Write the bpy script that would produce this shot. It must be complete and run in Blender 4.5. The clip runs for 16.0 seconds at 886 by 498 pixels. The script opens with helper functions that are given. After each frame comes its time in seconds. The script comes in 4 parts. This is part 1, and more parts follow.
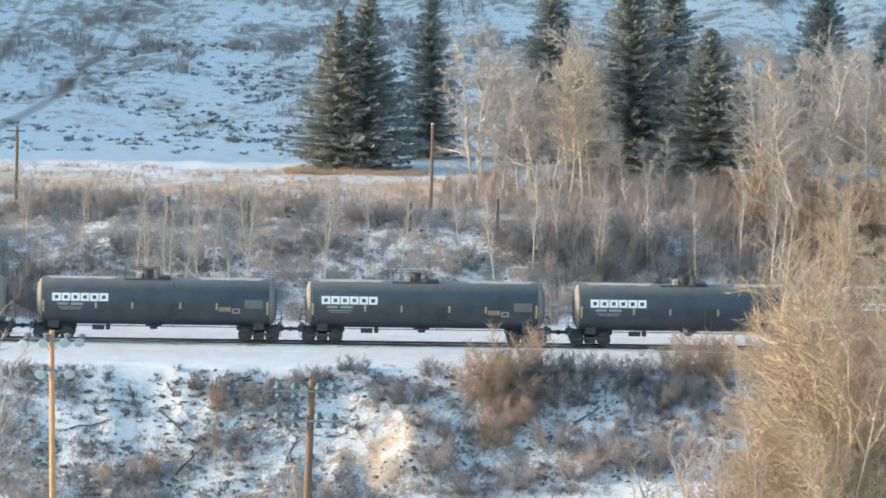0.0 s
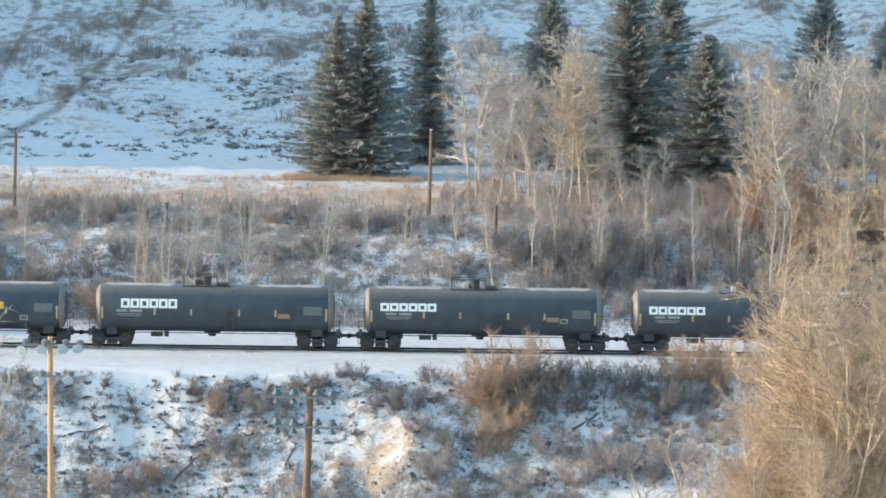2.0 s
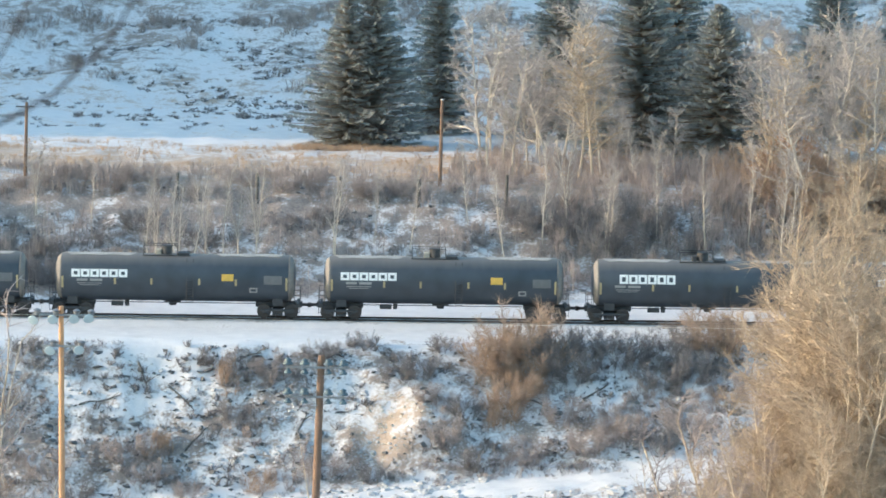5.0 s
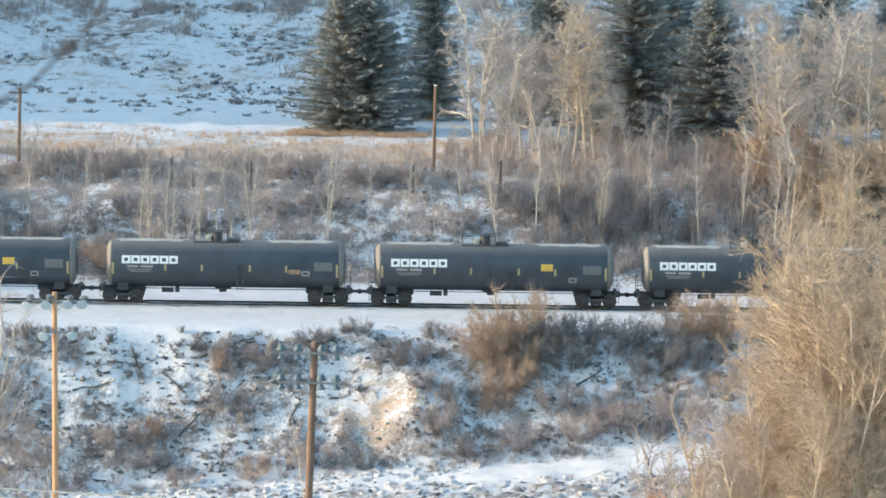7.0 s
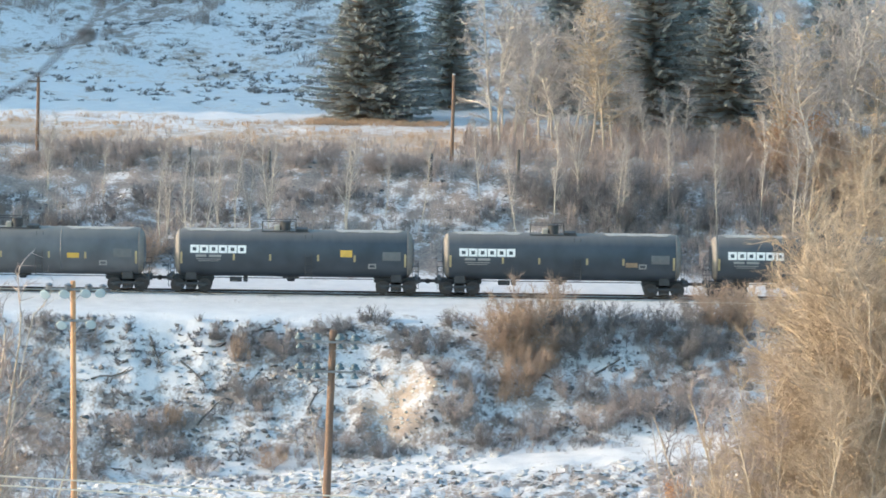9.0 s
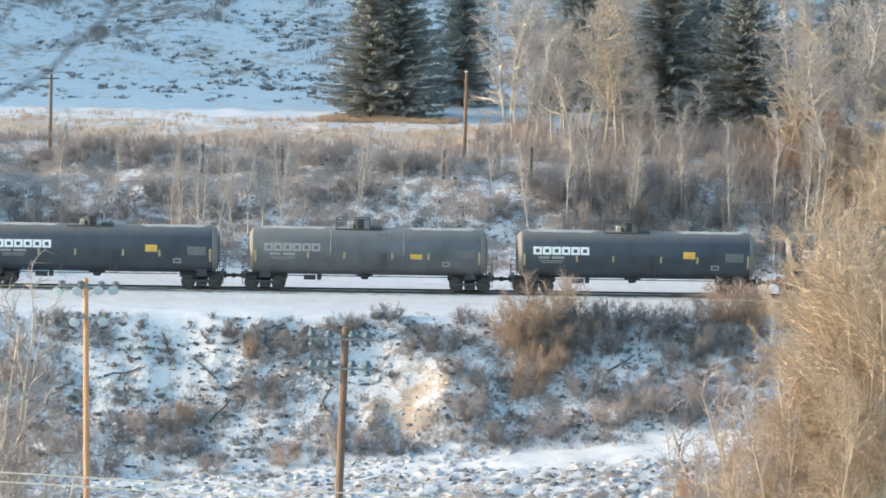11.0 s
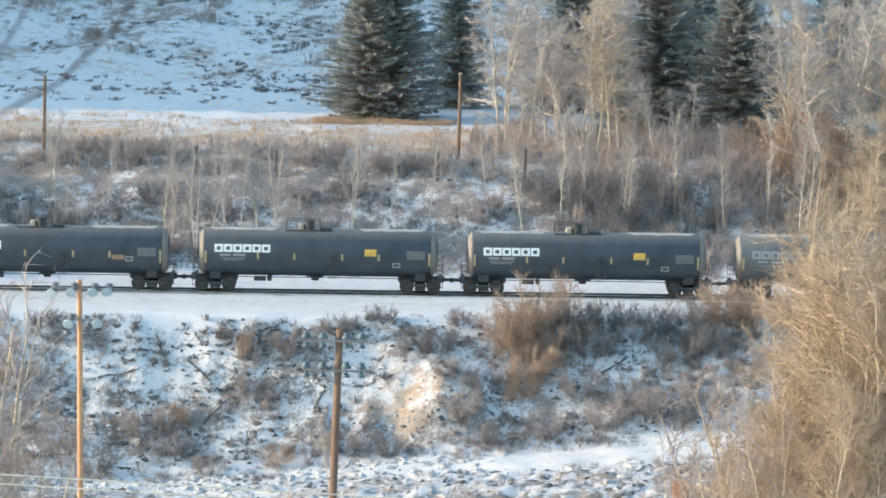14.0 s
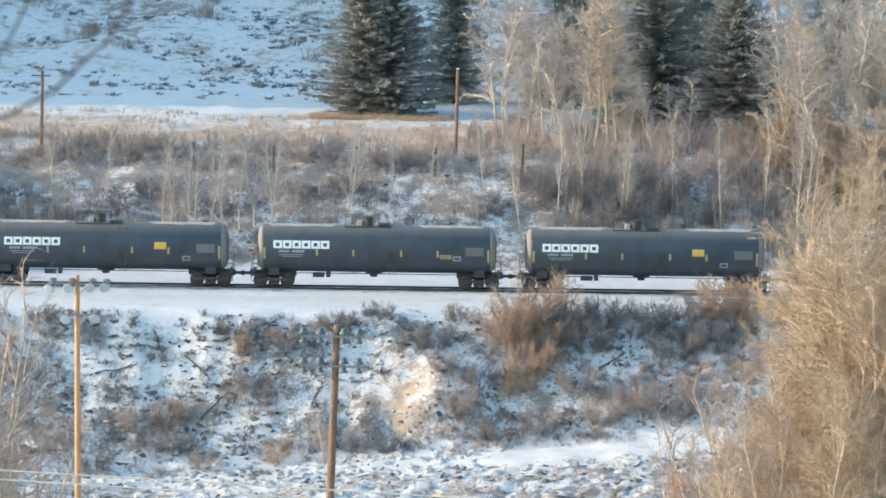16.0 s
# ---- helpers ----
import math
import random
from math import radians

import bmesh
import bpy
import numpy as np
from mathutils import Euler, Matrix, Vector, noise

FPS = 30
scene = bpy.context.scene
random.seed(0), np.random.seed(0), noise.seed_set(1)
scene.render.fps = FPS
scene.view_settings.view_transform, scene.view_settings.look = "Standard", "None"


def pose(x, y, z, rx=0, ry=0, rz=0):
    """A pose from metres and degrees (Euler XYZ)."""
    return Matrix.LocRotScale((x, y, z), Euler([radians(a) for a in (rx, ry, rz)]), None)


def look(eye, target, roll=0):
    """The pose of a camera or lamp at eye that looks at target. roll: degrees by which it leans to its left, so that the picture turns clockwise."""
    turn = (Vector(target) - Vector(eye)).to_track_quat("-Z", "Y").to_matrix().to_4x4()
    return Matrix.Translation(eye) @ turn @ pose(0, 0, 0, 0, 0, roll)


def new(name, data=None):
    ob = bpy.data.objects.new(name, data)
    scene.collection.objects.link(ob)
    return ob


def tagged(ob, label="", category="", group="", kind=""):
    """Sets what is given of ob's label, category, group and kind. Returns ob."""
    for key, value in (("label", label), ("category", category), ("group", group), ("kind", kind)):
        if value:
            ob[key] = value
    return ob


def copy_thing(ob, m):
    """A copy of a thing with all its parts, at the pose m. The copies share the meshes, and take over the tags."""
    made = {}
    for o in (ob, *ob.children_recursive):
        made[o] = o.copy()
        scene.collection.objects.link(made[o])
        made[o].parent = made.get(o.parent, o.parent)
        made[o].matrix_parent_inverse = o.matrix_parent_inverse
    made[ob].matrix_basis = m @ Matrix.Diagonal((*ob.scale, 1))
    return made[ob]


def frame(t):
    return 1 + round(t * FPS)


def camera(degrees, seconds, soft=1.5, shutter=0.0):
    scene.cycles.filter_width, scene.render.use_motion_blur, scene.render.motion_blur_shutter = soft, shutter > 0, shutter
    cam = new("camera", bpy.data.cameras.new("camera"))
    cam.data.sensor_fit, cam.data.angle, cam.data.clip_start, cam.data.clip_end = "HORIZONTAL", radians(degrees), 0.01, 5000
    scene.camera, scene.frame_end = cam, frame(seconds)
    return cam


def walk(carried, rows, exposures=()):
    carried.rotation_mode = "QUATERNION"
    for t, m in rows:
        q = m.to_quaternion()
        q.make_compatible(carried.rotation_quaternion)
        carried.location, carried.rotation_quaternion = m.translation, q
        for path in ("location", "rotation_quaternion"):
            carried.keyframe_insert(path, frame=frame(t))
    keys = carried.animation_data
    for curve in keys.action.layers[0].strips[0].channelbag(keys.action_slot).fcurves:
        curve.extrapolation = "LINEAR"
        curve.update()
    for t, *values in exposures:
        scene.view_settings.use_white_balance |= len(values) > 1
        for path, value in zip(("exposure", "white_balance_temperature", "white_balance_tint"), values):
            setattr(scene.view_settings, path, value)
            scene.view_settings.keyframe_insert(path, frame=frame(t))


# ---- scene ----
# The camera stands on a hillside across a valley and pans by hand.
cam = camera(11.3, 16.0, soft=1.75)
cam.data.dof.use_dof, cam.data.dof.focus_distance, cam.data.dof.aperture_fstop = True, 310.0, 6.3
EYE_HEIGHT, ROLL = 40.0, 0.85
PATH = [
    (0, -0.028, -6.391), (0.5, 0.017, -6.326), (1, 0.064, -6.272), (1.5, 0.009, -6.218),
    (2, -0.047, -6.312), (2.5, -0.161, -6.356), (3, -0.145, -6.296), (3.5, -0.004, -6.264),
    (4, 0.117, -6.428), (6.5, 0.011, -6.827), (7, 0.000, -6.880), (7.5, 0.043, -6.926),
    (8, 0.151, -7.059), (10.5, 0.309, -6.963), (11, 0.396, -7.063), (11.5, 0.416, -7.039),
    (12, 0.406, -7.094), (12.5, 0.416, -7.125), (13, 0.384, -7.086), (13.5, 0.297, -7.039),
    (14, 0.318, -7.040), (14.5, 0.374, -7.062), (15, 0.383, -7.108), (15.5, 0.327, -7.140),
    (16, 0.284, -7.097),
]
walk(cam, [(t, pose(0, 0, EYE_HEIGHT, 90 + pitch, 0, yaw) @ pose(0, 0, 0, 0, 0, ROLL)) for t, yaw, pitch in PATH],
     exposures=[(0, 1.38, 5290, -2), (16, 1.38, 5290, -2)])

# ---- light: low winter sun from the side, clear sky ----
SUN_ELEVATION, SUN_SIDE = 15.0, 1.5
SUN_WAY = Vector((-math.cos(radians(SUN_SIDE)) * math.cos(radians(SUN_ELEVATION)),
                  -math.sin(radians(SUN_SIDE)) * math.cos(radians(SUN_ELEVATION)), math.sin(radians(SUN_ELEVATION))))
sun = new("sun", bpy.data.lights.new("sun", "SUN"))
sun.data.energy, sun.data.angle, sun.data.color = 2.2, radians(0.8), (1.0, 0.66, 0.43)
sun.matrix_world = look(SUN_WAY * 500, (0, 0, 0))
world = bpy.data.worlds.new("sky")
scene.world = world
world.use_nodes = True
wn = world.node_tree.nodes
sky = wn.new("ShaderNodeTexSky")
sky.sky_type, sky.sun_disc = "NISHITA", False
sky.sun_elevation, sky.sun_rotation = radians(SUN_ELEVATION), math.atan2(SUN_WAY.x, SUN_WAY.y)
sky.air_density, sky.dust_density, sky.ozone_density = 1.5, 2.0, 1.2
world.node_tree.links.new(sky.outputs[0], wn["Background"].inputs[0])
wn["Background"].inputs[1].default_value = 0.15

# ---- plan: a runs across the view, b away from the camera; the track crosses it at a slant ----
SITE_TURN, TRACK_TURN = -4.0, 0.8
SLANT = math.tan(radians(TRACK_TURN - SITE_TURN))
ALONG = Vector((math.cos(radians(SITE_TURN)), math.sin(radians(SITE_TURN)), 0))
ACROSS = Vector((-ALONG.y, ALONG.x, 0))
ORIGIN = Vector((0, 300, 0))
PITCH = 18.07          # metres from car to car
RADIUS = 1.6           # of a tank


def across(a, b):
    """What grows within twenty metres of the track keeps its distance from it."""
    return np.where(np.abs(b) <= 20, b + SLANT * np.asarray(a, float), b)


def spot(a, b, z=0.0, turn=0.0, size=1.0, lean=0.0):
    p = ORIGIN + ALONG * a + ACROSS * float(across(a, b))
    return pose(p.x, p.y, z, 0, lean, SITE_TURN + turn) @ Matrix.Scale(size, 4)


def rail_spot(s):
    """A pose on the rails, s metres along the track."""
    return pose(ORIGIN.x + s * math.cos(radians(TRACK_TURN)), ORIGIN.y + s * math.sin(radians(TRACK_TURN)), 0, 0, 0, TRACK_TURN)


def from_track(a, b):
    """The distance across that the ground's profile counts with: from the slanting track near it, from the plan's axis far off."""
    near = b - SLANT * a
    return near + np.clip(SLANT * a, -4, 4) * np.interp(near, [-30, -20, 13, 24], [1, 0, 0, 1])


PROFILE_B = [-3000, -600, -320, -300, -285, -270, -240, -200, -150, -110, -85, -62, -38, -32, -26, -19.0, -17.5, -9.0, -7.5, -2.6, -1.6, 1.6, 2.6, 7, 9, 23, 27, 50, 85, 105, 135, 200, 320, 700, 3000]
PROFILE_Z = [120, 70, 42, 38.4, 33, 26, 8, -2, 0, 2, -5, -13, -9.5, -8.2, -7.7, -7.5, -6.9, -0.75, -0.5, -0.42, -0.113, -0.113, -0.42, -0.4, 0.0, 6.7, 6.9, 6.9, 6.8, 10.5, 18.5, 38, 72, 150, 260]


WAVES = {}


def ripple(a, b, scale, seed):
    """Smooth value noise from sines, about -1 to 1."""
    if seed not in WAVES:
        r = np.random.RandomState(seed)
        WAVES[seed] = [(r.uniform(0, 6.283), r.uniform(0, 6.283), r.uniform(0.6, 1.7)) for _ in range(7)]
    total = 0.0
    for i, (w, p, q) in enumerate(WAVES[seed]):
        c, s = math.cos(w), math.sin(w)
        total = total + np.sin((a * c + b * s) * q * 6.283 / scale + p + 0.8 * np.sin((b * c - a * s) * 3.1 / scale + i))
    return total / 3.2


def height(a, b):
    a = np.asarray(a, float)
    b = from_track(a, np.asarray(b, float))
    z = np.interp(b, PROFILE_B, PROFILE_Z)
    low = np.interp(b, [-70, -38, -17.5, -10], [0, 1, 1, 0])
    z = z + low * np.clip(a * 0.09 - 0.7, -2.3, 1.1)
    bank = np.interp(b, [-19, -16.5, -11, -8.2], [0, 1, 1, 0])
    z = z + bank * (0.16 * ripple(a * 0.8, b, 8, 3) + 0.12 * ripple(a, b, 2.6, 4) + 0.07 * ripple(a, b, 1.1, 14))
    z = z + bank * 0.8 * np.exp(-(((a + 0.2) / 3.0) ** 2 + ((b + 14.4) / 2.8) ** 2))
    rough = np.interp(b, [-60, -40, -30, -24, -20], [0.3, 0.5, 0.45, 0.12, 0.05]) * (b < -19)
    z = z + rough * (ripple(a, b, 3.0, 5) * 0.45 + ripple(a, b, 1.1, 15) * 0.35)
    cut = np.interp(b, [9, 12, 20, 25], [0, 1, 1, 0.15])
    z = z + cut * (0.14 * ripple(a * 1.4, b * 0.6, 8, 6) + 0.07 * ripple(a, b, 2.4, 7))
    far = np.interp(b, [85, 100, 300, 700], [0, 1, 3, 9])
    z = z + far * (0.35 * ripple(a, b, 22, 8) + 0.12 * ripple(a, b, 6, 9)) + 0.08 * ripple(a, b, 6, 10) * (np.abs(b) > 8)
    # Unseen hill off to the left, added to shade the hillside.
    z = z + 95 * np.exp(-((a + 230) / 75) ** 2) * np.interp(b, [40, 56, 330, 600], [0, 1, 1, 0])
    # Unseen rise beside the cutting, added to keep the sun off it.
    z = z + 16 * np.exp(-((a + 85) / 15) ** 2) * np.interp(b, [3, 7, 18, 25], [0, 1, 1, 0])
    return z


def ground_at(a, b):
    return float(height(a, across(a, b)))


# ---- materials ----
def node_material(name):
    m = bpy.data.materials.new(name)
    m.use_nodes = True
    return m, m.node_tree.nodes, m.node_tree.links, m.node_tree.nodes["Principled BSDF"]


def noise_node(n, l, scale, detail=4.0, coords=None):
    t = n.new("ShaderNodeTexNoise")
    t.inputs["Scale"].default_value, t.inputs["Detail"].default_value = scale, detail
    if coords is not None:
        l.new(coords, t.inputs["Vector"])
    return t.outputs["Fac"]


def ramp_node(n, l, fac, stops):
    r = n.new("ShaderNodeValToRGB")
    while len(r.color_ramp.elements) < len(stops):
        r.color_ramp.elements.new(0.5)
    for e, (p, c) in zip(r.color_ramp.elements, stops):
        e.position, e.color = p, (*c, 1) if len(c) == 3 else c
    l.new(fac, r.inputs[0])
    return r.outputs[0]


def plain(name, color, rough=0.7, metal=0.0, vary=0.25, scale=6.0, bump=0.3, each=0.0):
    """A surface whose colour varies at two scales, and with each object by `each`."""
    m, n, l, p = node_material(name)
    coords = n.new("ShaderNodeTexCoord").outputs["Object"]
    fine, broad = noise_node(n, l, scale * 5, 6, coords), noise_node(n, l, scale * 0.5, 3, coords)
    add = n.new("ShaderNodeMath")
    add.operation = "ADD"
    l.new(fine, add.inputs[0]), l.new(broad, add.inputs[1])
    half = n.new("ShaderNodeMath")
    half.operation = "MULTIPLY"
    half.inputs[1].default_value = 0.5
    l.new(add.outputs[0], half.inputs[0])
    dark, light = [c * (1 - vary) for c in color], [min(1, c * (1 + vary)) for c in color]
    col = ramp_node(n, l, half.outputs[0], [(0.3, dark), (0.7, light)])
    if each:
        h = n.new("ShaderNodeHueSaturation")
        info = n.new("ShaderNodeObjectInfo")
        mr = n.new("ShaderNodeMapRange")
        mr.inputs["To Min"].default_value, mr.inputs["To Max"].default_value = 1 - each, 1 + each
        l.new(info.outputs["Random"], mr.inputs["Value"])
        l.new(mr.outputs[0], h.inputs["Value"]), l.new(col, h.inputs["Color"])
        col = h.outputs[0]
    l.new(col, p.inputs["Base Color"])
    p.inputs["Roughness"].default_value, p.inputs["Metallic"].default_value = rough, metal
    if bump:
        b = n.new("ShaderNodeBump")
        b.inputs["Strength"].default_value, b.inputs["Distance"].default_value = bump, 0.02
        l.new(fine, b.inputs["Height"]), l.new(b.outputs[0], p.inputs["Normal"])
    return m


def island_material(name, colors, rough=0.85):
    """For joined twigs and stones: each piece takes its own colour from the ramp."""
    m, n, l, p = node_material(name)
    geo = n.new("ShaderNodeNewGeometry")
    stops = [(i / max(1, len(colors) - 1), c) for i, c in enumerate(colors)]
    col = ramp_node(n, l, geo.outputs["Random Per Island"], stops)
    grain = noise_node(n, l, 3.0, 4, geo.outputs["Position"])
    mix = n.new("ShaderNodeMix")
    mix.data_type, mix.blend_type = "RGBA", "MULTIPLY"
    mix.inputs[0].default_value = 0.6
    l.new(col, mix.inputs[6]), l.new(ramp_node(n, l, grain, [(0.3, (0.6, 0.6, 0.6)), (0.7, (1.2, 1.2, 1.2))]), mix.inputs[7])
    l.new(mix.outputs[2], p.inputs["Base Color"])
    p.inputs["Roughness"].default_value = rough
    return m


def ground_material():
    """Snow with dry grass and soil showing through, and gravel under the track."""
    m, n, l, p = node_material("snowy_ground")
    pos = n.new("ShaderNodeNewGeometry").outputs["Position"]
    g = n.new("ShaderNodeAttribute")
    g.attribute_name = "grass"
    gold = n.new("ShaderNodeAttribute")
    gold.attribute_name = "gold"
    stone = n.new("ShaderNodeAttribute")
    stone.attribute_name = "stone"
    broad, mid, fine = noise_node(n, l, 0.16, 5, pos), noise_node(n, l, 0.9, 6, pos), noise_node(n, l, 5.0, 5, pos)

    def math_node(op, x, y):
        q = n.new("ShaderNodeMath")
        q.operation = op
        for i, v in enumerate((x, y)):
            if isinstance(v, (int, float)):
                q.inputs[i].default_value = v
            else:
                l.new(v, q.inputs[i])
        return q.outputs[0]

    def blend(fac, x, y):
        q = n.new("ShaderNodeMix")
        q.data_type = "RGBA"
        l.new(fac, q.inputs[0]), l.new(x, q.inputs[6]), l.new(y, q.inputs[7])
        return q.outputs[2]

    mixed = math_node("ADD", math_node("MULTIPLY", broad, 0.3), math_node("ADD", math_node("MULTIPLY", mid, 0.4), math_node("MULTIPLY", fine, 0.3)))
    level = math_node("SUBTRACT", math_node("ADD", mixed, math_node("MULTIPLY", g.outputs["Fac"], 0.4)), 0.64)
    mask = n.new("ShaderNodeMapRange")
    mask.inputs["From Min"].default_value, mask.inputs["From Max"].default_value = -0.03, 0.06
    l.new(level, mask.inputs["Value"])
    snow = ramp_node(n, l, mid, [(0.25, (0.58, 0.56, 0.56)), (0.7, (0.69, 0.665, 0.66))])
    soil = ramp_node(n, l, fine, [(0.3, (0.13, 0.115, 0.11)), (0.7, (0.30, 0.25, 0.22))])
    straw = ramp_node(n, l, fine, [(0.3, (0.36, 0.265, 0.19)), (0.7, (0.56, 0.43, 0.32))])
    gravel = ramp_node(n, l, fine, [(0.35, (0.05, 0.05, 0.05)), (0.65, (0.16, 0.15, 0.14))])
    col = blend(mask.outputs[0], snow, blend(gold.outputs["Fac"], soil, straw))
    stony = n.new("ShaderNodeMapRange")
    stony.inputs["From Min"].default_value, stony.inputs["From Max"].default_value = -0.05, 0.1
    l.new(math_node("SUBTRACT", math_node("ADD", mixed, stone.outputs["Fac"]), 0.95), stony.inputs["Value"])
    l.new(blend(stony.outputs[0], col, gravel), p.inputs["Base Color"])
    p.inputs["Roughness"].default_value = 0.75
    b = n.new("ShaderNodeBump")
    b.inputs["Strength"].default_value, b.inputs["Distance"].default_value = 0.6, 0.14
    l.new(math_node("ADD", mid, math_node("MULTIPLY", fine, 0.4)), b.inputs["Height"])
    l.new(b.outputs[0], p.inputs["Normal"])
    return m


def tank_material(name, base, dust):
    """Weathered paint: road dust lies on the crown of the tank and runs down in streaks."""
    m, n, l, p = node_material(name)
    coords = n.new("ShaderNodeTexCoord").outputs["Object"]
    sep = n.new("ShaderNodeSeparateXYZ")
    l.new(coords, sep.inputs[0])
    stretch = n.new("ShaderNodeMapping")
    stretch.inputs["Scale"].default_value = (2.0, 0.3, 0.3)
    l.new(coords, stretch.inputs["Vector"])
    streak, spots = noise_node(n, l, 1.6, 5, stretch.outputs[0]), noise_node(n, l, 0.7, 4, coords)
    up = n.new("ShaderNodeMapRange")
    up.inputs["From Min"].default_value, up.inputs["From Max"].default_value = 0.85, 1.62
    l.new(sep.outputs["Z"], up.inputs["Value"])
    amount = n.new("ShaderNodeMath")
    amount.operation = "MULTIPLY_ADD"
    amount.inputs[1].default_value = 0.35
    l.new(streak, amount.inputs[0]), l.new(up.outputs[0], amount.inputs[2])
    fac = n.new("ShaderNodeMapRange")
    fac.inputs["From Min"].default_value, fac.inputs["From Max"].default_value = 0.25, 1.4
    l.new(amount.outputs[0], fac.inputs["Value"])
    paint = ramp_node(n, l, spots, [(0.3, [c * 0.8 for c in base]), (0.7, [c * 1.25 for c in base])])
    mix = n.new("ShaderNodeMix")
    mix.data_type = "RGBA"
    l.new(fac.outputs[0], mix.inputs[0]), l.new(paint, mix.inputs[6])
    mix.inputs[7].default_value = (*dust, 1)
    l.new(mix.outputs[2], p.inputs["Base Color"])
    p.inputs["Roughness"].default_value = 0.5
    return m


MAT_GROUND = ground_material()
MAT_TANK = tank_material("black_tank_paint", (0.046, 0.055, 0.068), (0.19, 0.17, 0.15))
MAT_TANK_GREY = tank_material("grey_tank_paint", (0.108, 0.111, 0.118), (0.22, 0.20, 0.17))
MAT_IRON = plain("dark_iron", (0.065, 0.065, 0.068), 0.65, 0.3)
MAT_WHEEL = plain("rusty_wheel", (0.07, 0.06, 0.055), 0.6, 0.4)
MAT_RAIL = plain("rail_steel", (0.09, 0.07, 0.06), 0.45, 0.7)
MAT_TIE = plain("creosoted_tie", (0.06, 0.05, 0.04), 0.9, each=0.3)
MAT_WHITE = plain("white_vinyl", (0.78, 0.78, 0.76), 0.5, vary=0.08)
MAT_FADED = plain("faded_lettering", (0.30, 0.29, 0.28), 0.6, vary=0.2)
MAT_YELLOW = plain("yellow_placard", (0.62, 0.40, 0.07), 0.5, vary=0.15)
MAT_ORANGE = plain("faded_orange_panel", (0.30, 0.21, 0.13), 0.6, vary=0.2)
MAT_REFLECTOR = plain("reflector_tape", (0.40, 0.32, 0.17), 0.5, vary=0.2)
MAT_PANEL = plain("grey_data_panel", (0.14, 0.14, 0.14), 0.5, vary=0.2)
MAT_FROST = plain("thin_frost", (0.38, 0.355, 0.325), 0.85, vary=0.3, scale=2)
MAT_SUNLIT_DUST = plain("sunlit_dusty_paint", (0.22, 0.195, 0.17), 0.75, vary=0.3, scale=1.5)
MAT_BRANCH = plain("dark_wet_bark", (0.05, 0.04, 0.04), 0.9)
MAT_PALE = plain("pale_valve_box", (0.45, 0.40, 0.32), 0.6)
MAT_POLE_GOLD = plain("new_pole_wood", (0.54, 0.31, 0.16), 0.8, vary=0.2, scale=2)
MAT_POLE_DARK = plain("weathered_pole_wood", (0.20, 0.13, 0.09), 0.9, vary=0.35, scale=2)
MAT_POST = plain("grey_post_wood", (0.12, 0.11, 0.10), 0.95, vary=0.3)
MAT_GALVANISED = plain("galvanised_steel", (0.30, 0.30, 0.30), 0.5, 0.6)
MAT_GLASS_PALE = plain("pale_enamel", (0.44, 0.52, 0.55), 0.3, vary=0.1)
MAT_GLASS_TEAL = plain("teal_glass", (0.10, 0.14, 0.165), 0.5, vary=0.2)
MAT_WIRE = plain("wire_strand", (0.75, 0.67, 0.54), 0.5, 0.3)
MAT_BARK = plain("brown_bark", (0.26, 0.19, 0.13), 0.9, vary=0.4, scale=3, each=0.25)
MAT_BIRCH = plain("pale_bark", (0.54, 0.45, 0.34), 0.85, vary=0.4, scale=3, each=0.15)
MAT_BIRCH_WHITE = plain("white_bark", (0.54, 0.48, 0.40), 0.85, vary=0.35, scale=3, each=0.15)
MAT_TWIG = island_material("grey_brown_twigs", [(0.30, 0.255, 0.24), (0.44, 0.375, 0.345), (0.37, 0.315, 0.295)])
MAT_TWIG_GOLD = island_material("golden_twigs", [(0.385, 0.30, 0.215), (0.58, 0.46, 0.33), (0.325, 0.26, 0.195)])
# Twig and bark greys with distance haze put into the colour.
MAT_TWIG_HAZE = island_material("haze_grey_twigs", [(0.35, 0.32, 0.31), (0.48, 0.43, 0.40), (0.41, 0.37, 0.35)])
MAT_HAZE_BARK = plain("haze_grey_bark", (0.50, 0.45, 0.38), 0.85, vary=0.35, scale=3, each=0.15)
MAT_TWIG_RED = island_material("russet_twigs", [(0.38, 0.275, 0.205), (0.48, 0.36, 0.27), (0.34, 0.26, 0.205)])
MAT_TWIG_DARK = island_material("dark_brush", [(0.17, 0.155, 0.155), (0.29, 0.26, 0.25), (0.22, 0.205, 0.205)])
# Haze is put into the needle colour: far paler than bare spruce.
MAT_NEEDLE = island_material("hazed_needles", [(0.41, 0.44, 0.43), (0.45, 0.47, 0.455), (0.49, 0.49, 0.46)])


def let_light_through(m, share):
    """Thin foliage passes part of the light that falls on it."""
    n, l = m.node_tree.nodes, m.node_tree.links
    p = n["Principled BSDF"]
    t, mix = n.new("ShaderNodeBsdfTranslucent"), n.new("ShaderNodeMixShader")
    l.new(p.inputs["Base Color"].links[0].from_socket, t.inputs["Color"])
    mix.inputs[0].default_value = share
    l.new(p.outputs[0], mix.inputs[1]), l.new(t.outputs[0], mix.inputs[2])
    l.new(mix.outputs[0], n["Material Output"].inputs["Surface"])
    return m


